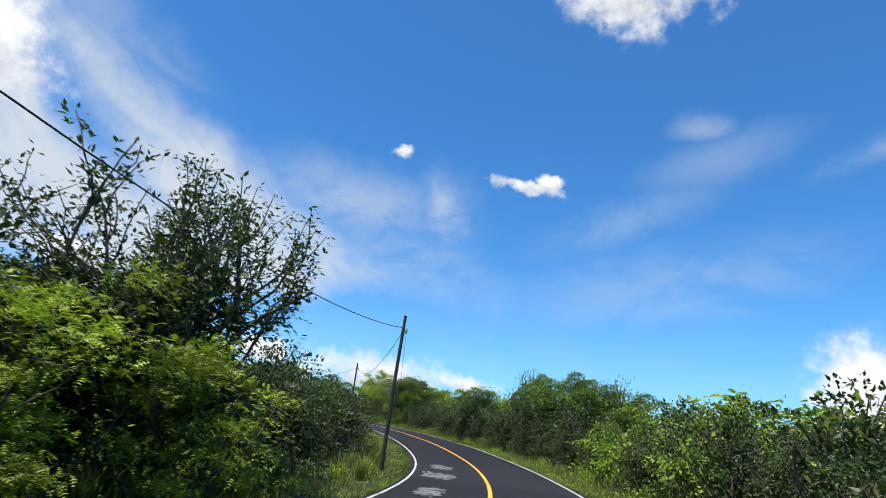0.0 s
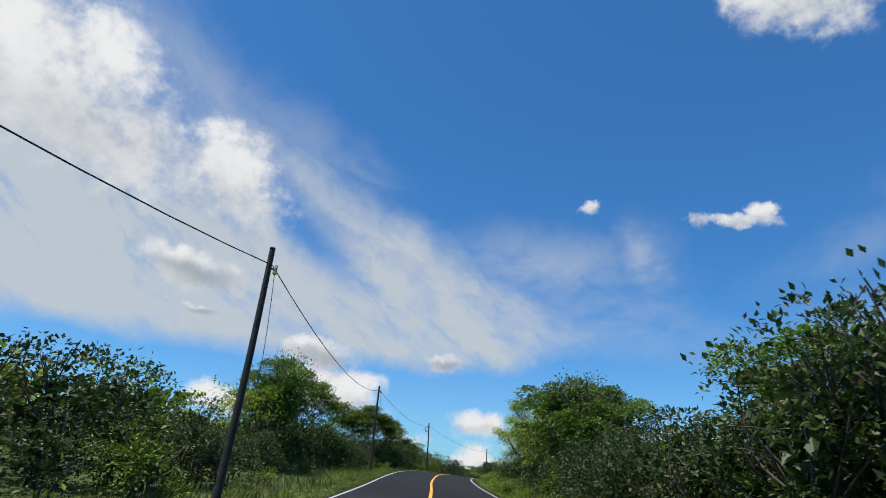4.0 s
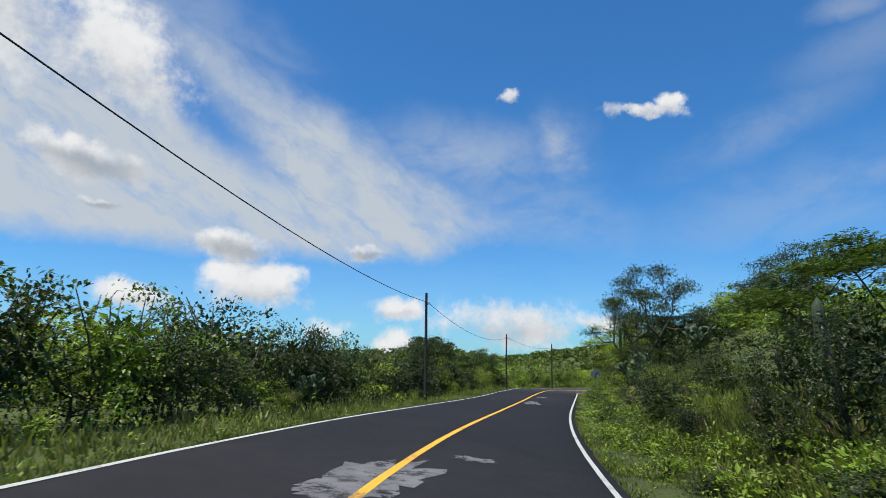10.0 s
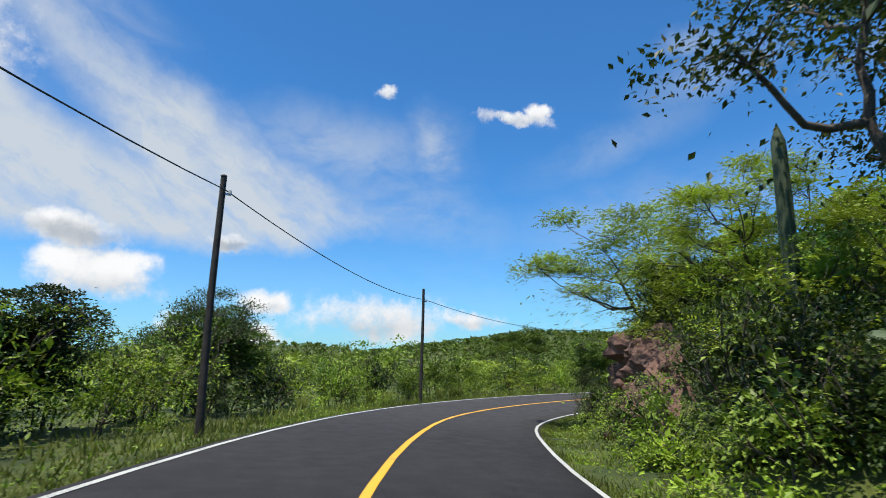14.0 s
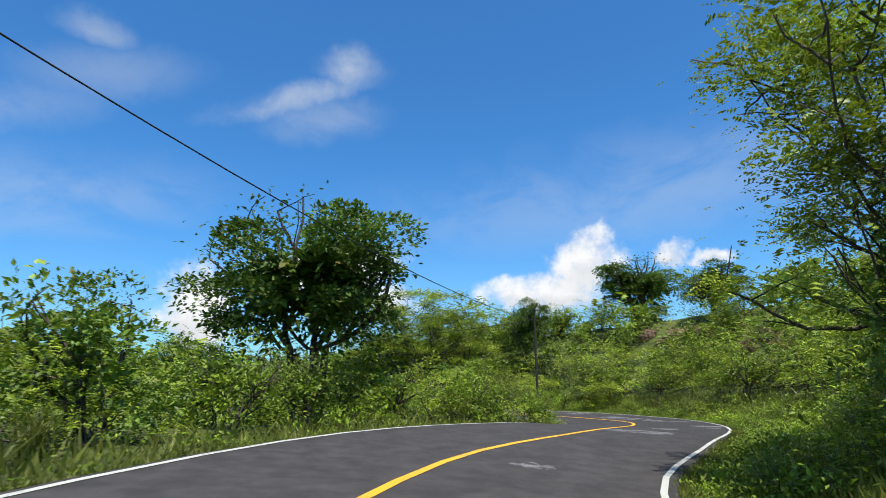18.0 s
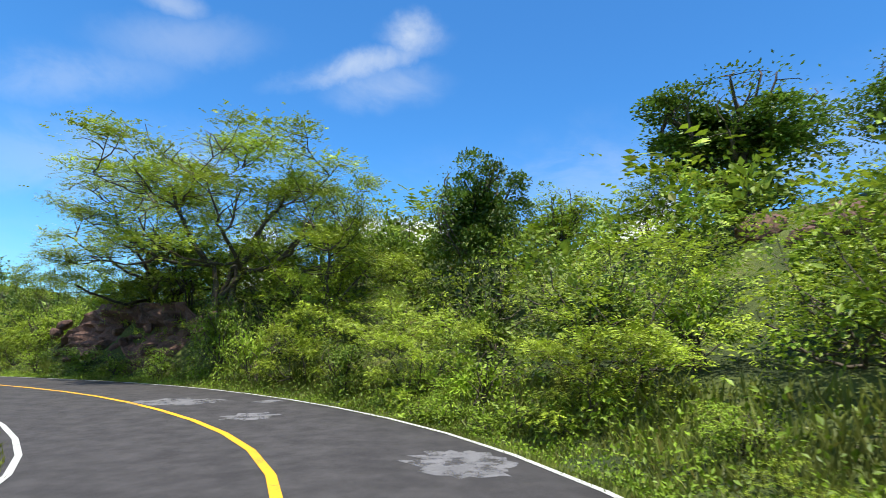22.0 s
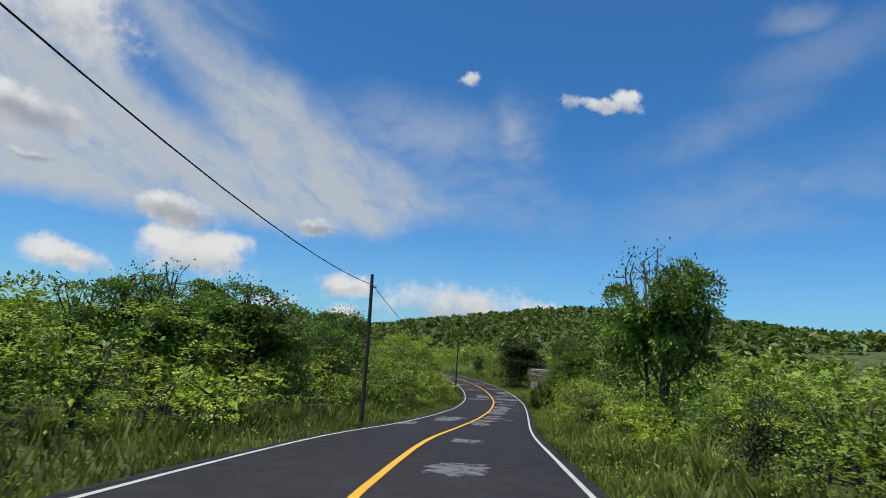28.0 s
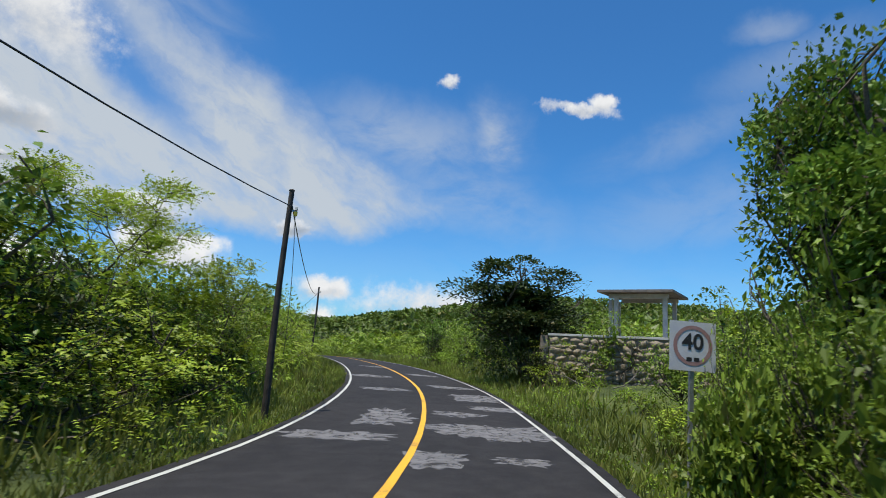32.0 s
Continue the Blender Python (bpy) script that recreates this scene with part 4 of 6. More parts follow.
def scrub():
    """The scrub behind, too much to count: clumps of leaves over the land, in one piece for each kind of leaf."""
    rng = np.random.default_rng(9)
    bags = {"broad": ([], []), "dark": ([], []), "feather": ([], []), "far": ([], [])}

    def drop(x, y, h, protos, bag):
        proto = protos[int(rng.integers(len(protos)))]
        v, f = SHAPES[proto.name]
        a, ph = rng.uniform(0, 2 * math.pi), SIZE[proto.name][0]
        c, s, k = math.cos(a), math.sin(a), h / ph
        w = k * rng.uniform(0.95, 1.35)
        q = np.stack([(v[:, 0] * c - v[:, 1] * s) * w + x, (v[:, 0] * s + v[:, 1] * c) * w + y, v[:, 2] * k], 1)
        bags[bag][0].append(q)
        bags[bag][1].append(f)
        return len(q)

    spots = []
    for side, away in ((1, AWAY_R), (-1, AWAY_L)):
        for lo, hi, n, ht in ((7.5, 16, 300, 1.35), (12, 30, 340, 1.4), (28, 75, 400, 1.5)):
            s = rng.uniform(0, RUN[-1], n)
            u = np.interp(s, RUN, RU)
            lat = side * (np.interp(u, ROW_U, away) + rng.uniform(lo, hi, n) - 2)
            spots += [(float(p[0]), float(p[1]), ht, abs(float(l)) - 3) for p, l in zip(on_road(u, lat), lat)]
    for q in rng.random((170, 2)):
        u, lat = 15.5 + q[0] * 9.5, 9.5 + q[1] * 18
        a, b = beside(u, lat)
        spots.append((a, b, 1.25, 8.0))
    far = rng.uniform(-1, 1, (3900, 2))
    spots += [(80 + q[0] * 520, 260 + q[1] * 640, 1.5, 60.0) for q in far[:900]]
    spots += [(210 + q[0] * 230, 560 + q[1] * 270, 1.6, 60.0) for q in far[900:2700]]
    spots += [(280 + q[0] * 170, 520 + q[1] * 130, 1.5, 60.0) for q in far[2700:]]
    spots = np.array(spots)
    k, l = nearest(spots[:, 0], spots[:, 1])
    keep = np.abs(l) > np.minimum(np.maximum(spots[:, 3] * 0.75, 7.0), 60)
    spots, u = spots[keep], RU[k][keep]
    z = ground(spots[:, 0], spots[:, 1])
    hr, hl = np.interp(u, ROW_U, HIGH_R), np.interp(u, ROW_U, HIGH_L)
    for i, (x, y, ht, _) in enumerate(spots):
        if not all((x - a) ** 2 + (y - b) ** 2 > r * r for a, b, r in CLEAR):
            continue
        h = (hr[i] if l[keep][i] > 0 else hl[i]) * ht * rng.uniform(0.5, 1.4)
        bag = "feather" if rng.random() < 0.4 else "broad"
        if abs(l[keep][i]) < 17:
            h *= np.interp(u[i], (1.5, 2.5, 5, 7), (0.85, 1.15, 1.15, 1.0)) if l[keep][i] > 0 else 1.15
            # near scrub of the early stretch gets dark leaves in place of shade
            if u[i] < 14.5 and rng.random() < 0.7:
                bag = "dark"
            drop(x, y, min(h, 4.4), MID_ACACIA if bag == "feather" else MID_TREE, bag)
        elif abs(l[keep][i]) > 75:
            bag = "far"
            drop(x, y, h, DOT_TREE, bag)
        else:
            drop(x, y, h, FAR_ACACIA if bag == "feather" else FAR_TREE, bag)
        bags[bag][0][-1][:, 2] += z[i] - 0.1
    for bag, mat, words in (("far", FARLEAF, "dark green woods on the far hills"), ("dark", DARK, "green scrub close behind the hedges, its leaf colour darkened for shade"), ("broad", BROAD, "dense green scrub woods covering the land behind"), ("feather", FEATHER, "feathery acacia scrub covering the land behind")):
        vs, fs = bags[bag]
        base = np.concatenate([[0], np.cumsum([len(v) for v in vs])[:-1]])
        ob = new("scrub", mesh("scrub", np.concatenate(vs), np.concatenate([f + b for f, b in zip(fs, base)]), mat))
        tagged(ob, words, "scrub", kind="stuff")


def special():
    rng = np.random.default_rng(21)
    for kind, u, lat, top, wide in TREES + TREES_EAST + TREES_END:
        x, y = beside(u, lat)
        h = float(station(u)[2]) + top - height_at(x, y)
        put(kind, rng, x, y, h, wide)


# trees that stand out: pattern, stretch, distance to the right of the centre line, top over the road, width of the crown
TREES = [
    (PLUME, 1.02, -6.8, 7.4, 7.4), (NEAR_ACACIA, 0.62, -6.2, 3.7, 4.6), (NEAR_ACACIA, 0.9, -6.0, 3.1, 4.2), (DARK_TREE, 0.75, -8.2, 4.0, 4.6), (BUSH, 1.15, -5.8, 2.2, 3.0),
    (ROUND_TREE, 3.3, 12, 5.6, 6), (ROUND_TREE, 4.1, 11, 5.6, 6), (SMALL_TREE, 4.6, 13, 6.0, 5.5), (ROUND_TREE, 5.2, 10.5, 5.2, 5.5), (ROUND_TREE, 4.4, 17, 7.4, 6), (ROUND_TREE, 3.70, -9, 4.3, 4.5), (ROUND_TREE, 5.98, 24, 8.6, 6),
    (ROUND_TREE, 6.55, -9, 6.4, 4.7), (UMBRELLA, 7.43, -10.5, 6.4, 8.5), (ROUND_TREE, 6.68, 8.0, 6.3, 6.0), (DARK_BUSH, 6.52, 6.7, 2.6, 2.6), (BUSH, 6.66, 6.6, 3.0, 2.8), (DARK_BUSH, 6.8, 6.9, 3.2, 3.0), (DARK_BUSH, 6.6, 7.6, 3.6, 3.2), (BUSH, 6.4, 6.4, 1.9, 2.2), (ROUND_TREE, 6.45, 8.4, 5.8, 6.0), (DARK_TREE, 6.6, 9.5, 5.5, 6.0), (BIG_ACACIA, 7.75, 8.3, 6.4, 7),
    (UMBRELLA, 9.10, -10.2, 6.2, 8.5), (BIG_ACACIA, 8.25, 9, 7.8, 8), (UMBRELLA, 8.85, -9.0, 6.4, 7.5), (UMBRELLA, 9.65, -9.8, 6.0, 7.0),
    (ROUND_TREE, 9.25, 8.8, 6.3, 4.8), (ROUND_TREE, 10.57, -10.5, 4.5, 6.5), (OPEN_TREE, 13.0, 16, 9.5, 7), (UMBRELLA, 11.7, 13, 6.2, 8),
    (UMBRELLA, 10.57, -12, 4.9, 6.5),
]
TREES_EAST = [
    (CANOPY, 18.9, 8.4, 8.0, 8.5),     (OPEN_TREE, 14.6, 8.3, 9.8, 8.5), (OPEN_TREE, 14.12, 10.0, 11.0, 9.0), (DARK_TREE, 14.3, 12, 7.0, 7), (UMBRELLA, 14.1, 8.5, 3.9, 6.1), (CANOPY, 16.0, 7.6, 8.6, 10),
    (OPEN_TREE, 15.75, -10.5, 5.0, 5.7), (CANOPY, 17.3, 8.8, 9.4, 8.6), (CANOPY, 15.4, 9.5, 8.0, 7), (UMBRELLA, 18.12, -15, 5.6, 7), (ROUND_TREE, 18.48, -11, 4.6, 5.2),
    (ROUND_TREE, 19.75, -9, 7.3, 7.6), (BIG_ACACIA, 19.5, 8.6, 8.6, 9.5), (BIG_ACACIA, 18.3, 9.2, 7.6, 8), (BIG_ACACIA, 24.5, 7.8, 11.4, 14), (BIG_ACACIA, 24.95, 8.0, 10.5, 10), (CANOPY, 24.15, 9.5, 9.0, 7), (ROUND_TREE, 22.05, 25, 14, 7.5),
    (ROUND_TREE, 23.3, 24, 14.5, 9), (ROUND_TREE, 23.82, 14.5, 10.2, 5), (ROUND_TREE, 22.9, 21, 12.5, 6), (ROUND_TREE, 21.2, 17, 9.5, 7),
]
TREES_EAST += [(BUSH, 14.05, 5.6, 2.1, 1.9), (BUSH, 13.97, 5.3, 1.15, 1.3), (BUSH, 13.96, 4.75, 1.45, 0.95), (BUSH, 14.0, 5.35, 1.9, 0.9), (BUSH, 13.85, 4.75, 0.9, 1.4), (DARK_BUSH, 13.7, 5.0, 0.9, 1.6), (DARK_BUSH, 14.0, 5.1, 1.0, 1.8), (DARK_BUSH, 14.3, 5.2, 1.2, 2.0), (BUSH, 13.5, 4.9, 0.6, 1.2), (BUSH, 14.15, 5.9, 1.6, 2.0), (BUSH, 14.95, 5.2, 1.5, 2.2), (DARK_BUSH, 15.15, 5.3, 1.3, 2.0), (BUSH, 15.4, 5.2, 1.2, 2.0), (DARK_BUSH, 15.7, 5.2, 1.5, 2.2), (MESQUITE, 16.0, 5.1, 1.2, 2.0), (BUSH, 16.4, 5.2, 1.3, 2.2), (DARK_BUSH, 16.9, 5.3, 1.4, 2.2),
               (BUSH, 14.6, 5.6, 2.2, 2.8), (DARK_BUSH, 14.75, 6.0, 2.8, 2.8), (ACACIA, 15.3, 7.2, 4.6, 3.4), (ACACIA, 16.6, 7.3, 4.4, 3.4), (BUSH, 15.9, 7.2, 4.2, 2.8), (DARK_TREE, 14.2, -10.5, 4.9, 5.5), (DARK_TREE, 13.9, -9.5, 4.0, 5.0), (DARK_TREE, 15.1, -10.5, 3.6, 4.4), (ROUND_TREE, 14.7, -12, 5.2, 5.5), (ROUND_TREE, 15.9, -11, 4.6, 5),
               (MESQUITE, 21.55, -4.05, 0.95, 1.6), (ACACIA, 21.35, -4.2, 1.2, 2.1), (BUSH, 21.12, -4.25, 1.4, 2.1), (MESQUITE, 20.9, -4.35, 1.6, 2.2), (ACACIA, 20.65, -4.6, 1.8, 2.6),
               (BUSH, 20.45, -4.7, 1.7, 2.2), (MESQUITE, 20.3, -5.0, 1.9, 2.4), (NEAR_ACACIA, 22.9, 5.7, 2.4, 3.4), (MESQUITE, 23.15, 5.2, 2.0, 2.8),
               (NEAR_ACACIA, 23.4, 5.8, 2.9, 3.8), (BUSH, 23.6, 5.2, 1.8, 2.4), (NEAR_ACACIA, 23.85, 5.8, 3.0, 3.6), (MESQUITE, 24.05, 5.3, 2.7, 2.8), (BUSH, 24.25, 5.6, 3.4, 3.0),
               (BUSH, 24.5, 5.1, 1.3, 2.2), (MESQUITE, 24.75, 4.9, 1.2, 2.2), (BUSH, 25.0, 5.1, 1.4, 2.4), (MESQUITE, 25.3, 5.2, 1.6, 2.4), (NEAR_ACACIA, 25.0, 7.2, 5.4, 4.4)]
TREES_EAST += [(DARK_BUSH, 12.75, 6.1, 0.9, 1.6), (DARK_BUSH, 13.0, 5.9, 0.8, 1.6), (BUSH, 13.3, 6.1, 1.0, 1.8), (DARK_BUSH, 13.6, 5.9, 1.3, 2.0), (DARK_BUSH, 12.3, 6.0, 0.8, 1.5), (BUSH, 12.0, 6.3, 0.9, 1.6),
               (DARK_BUSH, 12.6, 9.0, 2.0, 1.8), (BUSH, 12.2, 8.6, 1.9, 1.8), (DARK_BUSH, 11.6, 8.0, 1.8, 2.0)]
TREES_END = [
    (CANOPY, 25.8, 8.8, 6.4, 5.0), (MESQUITE, 25.7, 7.6, 4.6, 3.2), (SMALL_TREE, 25.95, 7.4, 4.0, 2.8), (NEAR_ACACIA, 25.6, 6.3, 3.2, 3.6), (NEAR_ACACIA, 26.0, 6.4, 2.6, 3.4), (ROUND_TREE, 27.05, 9.6, 8.7, 7.6), (BUSH, 27.0, 8.3, 4.4, 3.6), (DARK_BUSH, 27.1, 9.4, 5.2, 4.0), (BUSH, 27.2, 7.8, 4.0, 3.4), (ROUND_TREE, 29.95, 7.6, 7.4, 5.0),
    (ROUND_TREE, 29.83, -9.4, 5.4, 5.6), (ROUND_TREE, 29.45, -9.4, 4.7, 4.2), (ROUND_TREE, 30.98, -10, 5.2, 4.2), (ROUND_TREE, 31.62, -13, 7.0, 6.5),
    (BIG_ACACIA, 33.65, 20, 12.2, 11), (ROUND_TREE, 32.62, 7.7, 6.4, 5.0), (CANOPY, 32.67, -11.5, 5.2, 9), (ROUND_TREE, 32.75, 7.8, 6.9, 3.6), (BUSH, 32.62, 5.9, 3.9, 2.8), (BUSH, 32.45, 6.3, 4.4, 2.8), (BUSH, 32.72, 6.8, 5.0, 3.2), (SMALL_TREE, 32.66, 6.4, 4.6, 2.8),
    (DARK_TREE, 34.5, 7.0, 7.0, 8.4), (DARK_BUSH, 34.42, 6.4, 4.2, 4.2), (DARK_BUSH, 34.5, 7.8, 4.6, 4.6), (BUSH, 32.5, 4.85, 2.5, 1.3), (BIGLEAF, 32.56, 4.5, 1.45, 1.2), (BIGLEAF, 32.3, 4.05, 2.1, 1.6), (BUSH, 32.62, 4.45, 2.5, 1.0), (BIGLEAF, 32.53, 3.95, 1.7, 1.25), (BIGLEAF, 32.28, 4.8, 2.7, 2.3), (MESQUITE, 32.4, 4.6, 1.3, 1.8), (WEED, 33.2, 6.4, 0.7, 1.4), (WEED, 33.45, 7.0, 0.9, 1.6), (WEED, 33.7, 7.6, 0.8, 1.5), (WEED, 33.9, 6.9, 0.7, 1.4), (WEED, 34.05, 8.2, 0.9, 1.6),
    (BUSH, 33.3, 8.2, 1.0, 1.6), (WEED, 33.0, 5.4, 0.6, 1.2), (WEED, 33.6, 5.6, 0.5, 1.2), (BUSH, 34.2, 8.0, 1.3, 1.8), (DARK_BUSH, 34.3, 6.7, 2.0, 2.4), (BIGLEAF, 32.3, 5.0, 1.7, 2.4), (BUSH, 32.42, 5.4, 2.6, 2.6), (SMALL_TREE, 33.3, 11.5, 4.2, 4.0), (CANOPY, 33.3, -9.5, 6.3, 7), (NEAR_ACACIA, 33.38, -7, 4.6, 5), (BUSH, 31.7, 7, 2.3, 4),
]
# ground kept open: middle and radius
CLEAR = [(*beside(u, lat), r) for u, lat, r in ((34.7, 9.5, 4.2), (33.6, 6.8, 2.4), (34.0, 7.6, 2.4), (33.2, 6.6, 2.0), (33.8, 9.2, 2.5), (32.6, 4.6, 1.5), (31.2, 13, 6), (33.0, 12.5, 3.5), (10.6, 9.5, 3.5), (12.9, 8.4, 2.7), (13.3, 8.9, 1.8), (12.4, 7.6, 2.0), (7.2, -8.3, 2.0), (22.95, 17.0, 2.6), (22.3, 14.4, 1.6))]

thicket()
slope()
scrub()
special()


def verge_grass():
    """Blades of grass along both verges."""
    rng = np.random.default_rng(8)
    n = 430000
    s = rng.uniform(0, RUN[-1], n)
    u = np.interp(s, RUN, RU)
    right = rng.random(n) < 0.5
    bend = np.arange(n) < n // 4
    u = np.where(bend, rng.uniform(15.5, 25.0, n), u)
    bank = (np.arange(n) >= n // 4) & (np.arange(n) < n // 4 + n // 7)
    u = np.where(bank, rng.uniform(9.3, 13.9, n), u)
    right = right | bend | bank
    half = np.where(right, HALF_R, HALF_L)
    off = half + 0.0 + rng.exponential(np.where(bend, 1.5, 1.0))
    off = np.where(bank, half + 0.3 + rng.uniform(0, 8, n), off)
    lat = np.where(right, off, -off)
    keep = off < np.where(bank, 12, 7.5)
    u, lat, off, half = u[keep], lat[keep], off[keep], half[keep]
    n = len(u)
    p = on_road(u, lat)
    z = ground(p[:, 0], p[:, 1])
    base = np.stack([p[:, 0], p[:, 1], z - 0.02], 1)
    a = rng.uniform(0, 2 * math.pi, n)
    tall = np.clip(0.13 + 0.15 * np.maximum(off - half - 0.5, 0), 0.13, 0.42) * rng.uniform(0.5, 1.6, n) * np.where(bend[keep], 0.75, np.interp(u, (11.8, 12.4, 14, 17, 25, 28), (0.7, 0.45, 0.6, 0.9, 0.9, 1.2)))
    wide = 0.018 + 0.05 * tall
    way = np.stack([np.cos(a), np.sin(a), 0 * a], 1)
    lean = np.stack([rng.normal(0, 0.4, n), rng.normal(0, 0.4, n), np.ones(n)], 1)
    tip = base + lean * tall[:, None]
    v = np.stack([base - way * wide[:, None], base + way * wide[:, None], tip], 1).reshape(-1, 3)
    ob = new("verge_grass", mesh("verge_grass", v, np.arange(3 * n).reshape(-1, 3), GRASS))
    tagged(ob, "short green and dry grass along both road verges", "grass", kind="stuff")


verge_grass()


def verge_weeds():
    """Low leafy weeds along the verges, too many to count."""
    rng = np.random.default_rng(83)
    n, per = 6200, 22
    u = np.interp(rng.uniform(0, np.interp(37, RU, RUN), n), RUN, RU)
    side = np.where(rng.random(n) < 0.7, 1.0, -1.0)
    u = np.where(np.arange(n) < 2300, rng.uniform(19.0, 25.5, n), u)
    side = np.where(np.arange(n) < 2300, 1.0, side)
    edge = np.where(side > 0, np.interp(u, *RIGHT), -np.interp(u, *LEFT))
    out = rng.exponential(np.where(side > 0, 0.8, 0.9))
    lat = side * (edge + 0.45 + np.minimum(out, 2.6))
    h = np.clip(0.12 + 0.16 * out, 0.12, 0.55) * rng.uniform(0.7, 1.5, n)
    p = on_road(u, lat)
    z = ground(p[:, 0], p[:, 1])
    at = np.repeat(np.stack([p[:, 0], p[:, 1], z], 1), per, 0)
    hh = np.repeat(h, per)[:, None]
    off = rng.normal(0, 1, (n * per, 3)) * [0.75, 0.75, 0] * hh + np.abs(rng.normal(0, 0.55, (n * per, 1))) * hh * [0, 0, 1]
    v, f = leaves(rng, at + off, unit(rng.normal(0, 1, (n * per, 3)) + [0, 0, 0.8]), 0.05 + 0.13 * hh[:, 0], 2.0)
    ob = new("verge_weeds", mesh("verge_weeds", v, f, WEEDLEAF))
    tagged(ob, "low leafy green weeds along the road edges", "weeds", kind="stuff")


verge_weeds()

# ---- rock, poles, cacti and the things beside the road ----


def bm_mesh(name, bm, mat, flat=True):
    me = bpy.data.meshes.new(name)
    bm.to_mesh(me)
    bm.free()
    me.materials.append(mat)
    if not flat:
        me.polygons.foreach_set("use_smooth", np.ones(len(me.polygons), bool))
    return me


def stone_mesh(name, seed, mat, rough=0.28):
    """A broken boulder about 1 m across."""
    bm = bmesh.new()
    bmesh.ops.create_icosphere(bm, subdivisions=2, radius=0.5)
    for v in bm.verts:
        c = v.co.copy()
        v.co *= 1 + rough * noise.noise(c * 2.1 + Vector((seed * 7.3, 0, 0))) + 0.5 * rough * noise.noise(c * 5 + Vector((0, seed * 3.1, 0)))
        v.co = Vector((round(v.co.x * 7) / 7 * 0.4 + v.co.x * 0.6, v.co.y, round(v.co.z * 6) / 6 * 0.4 + v.co.z * 0.6))
    return bm_mesh(name, bm, mat)


STONES = [stone_mesh("rock", i, ROCK) for i in range(5)]


def rock_cut(u0, u1, high, foot, seed, label):
    """A broken rock face in the cut bank, with blocks standing out of it."""
    rng = np.random.default_rng(seed)
    us, vs = np.linspace(u0, u1, int((u1 - u0) * 44)), np.linspace(0, 1, 24)
    rows = []
    for v in vs:
        fade = np.minimum(1, np.minimum(us - u0, u1 - us) / 0.35)
        z = -0.35 + (high * fade + 0.35) * v
        bulge = np.array([noise.fractal(Vector((u * 7, v * high * 1.1, seed)), 0.9, 2.0, 5) for u in us])
        step = np.array([noise.noise(Vector((u * 2.2, round(v * high * 1.5), seed + 9))) for u in us])
        lat = foot + 0.95 * v + 0.75 * bulge + 0.55 * step
        p = on_road(us, lat)
        rows.append(np.stack([p[:, 0], p[:, 1], station(us)[2] + z], 1))
    v = np.stack(rows, 1).reshape(-1, 3)
    face = new("rock_face", mesh("rock_face", v, grid_faces(len(us), len(vs)), ROCK))
    tagged(face, label, "rock face")
    for i in range(int((u1 - u0) * 22)):
        u, f = rng.uniform(u0 + 0.15, u1 - 0.15), rng.uniform(0, 0.9)
        ob = part("rock", STONES[int(rng.integers(len(STONES)))], face)
        p = on_road(u, foot + 0.95 * f + rng.uniform(-0.15, 0.25))
        k = rng.uniform(0.3, 0.85)
        ob.matrix_basis = (pose(p[0], p[1], float(station(u)[2]) + f * high * 0.9, rng.uniform(0, 40), rng.uniform(0, 40), rng.uniform(0, 360))
                           @ Matrix.Diagonal((k, k * rng.uniform(0.6, 1.1), k * rng.uniform(0.5, 0.9), 1)))


rock_cut(15.0, 17.7, 3.0, 5.6, 3, "broken reddish-brown rock face of the road cut")
rock_cut(24.25, 25.55, 3.3, 5.9, 5, "shaded reddish rock face under the big acacia")
rock_cut(12.15, 13.35, 1.15, 5.95, 8, "low reddish rock ledge under prickly pears")


def loose_rocks():
    rng = np.random.default_rng(31)
    for u, lat, k in ((8.3, 7.2, .6), (8.45, 7.5, .5), (8.6, 7.0, .45), (10.9, 7.2, .5), (11.1, 6.8, .4), (11.25, 7.4, .55), (26.6, 6.4, .5),
                      (26.75, 6.8, .6), (26.9, 6.6, .4), (34.2, 6.6, .5), (22.85, 17.5, 2.2), (23.0, 18.0, 2.6), (23.15, 18.4, 2.0), (22.95, 18.8, 1.8),
                      (22.7, 17.9, 1.6), (23.05, 17.2, 1.5), (24.0, 13.0, 2.0), (23.95, 13.6, 1.7), (22.3, 15.0, 2.4), (22.35, 15.7, 2.8), (22.2, 14.9, 2.0), (22.45, 16.2, 2.6), (22.25, 16.4, 2.2), (22.5, 15.2, 1.8)):
        x, y = beside(u, lat)
        ob = new("boulder", STONES[int(rng.integers(len(STONES)))])
        ob.matrix_basis = pose(x, y, height_at(x, y) + k * 0.02, 0, 0, rng.uniform(0, 360)) @ Matrix.Diagonal((k, k * 0.8, k * 0.7, 1))
        tagged(ob, "reddish-brown boulder on the bank", "rock", "rocks on the bank")


loose_rocks()


def block(sx, sy, sz, bevel=0.004, at=(0, 0, 0)):
    bm = bmesh.new()
    bmesh.ops.create_cube(bm, size=1)
    bmesh.ops.scale(bm, verts=bm.verts, vec=(sx, sy, sz))
    if bevel:
        bmesh.ops.bevel(bm, geom=bm.edges[:], offset=bevel, segments=2, affect="EDGES")
    bmesh.ops.translate(bm, verts=bm.verts, vec=at)
    return bm


def ring_tube(pts, r, sides=6):
    v, f = tubes([(pts, np.full(len(pts), r))], sides)
    return v, f


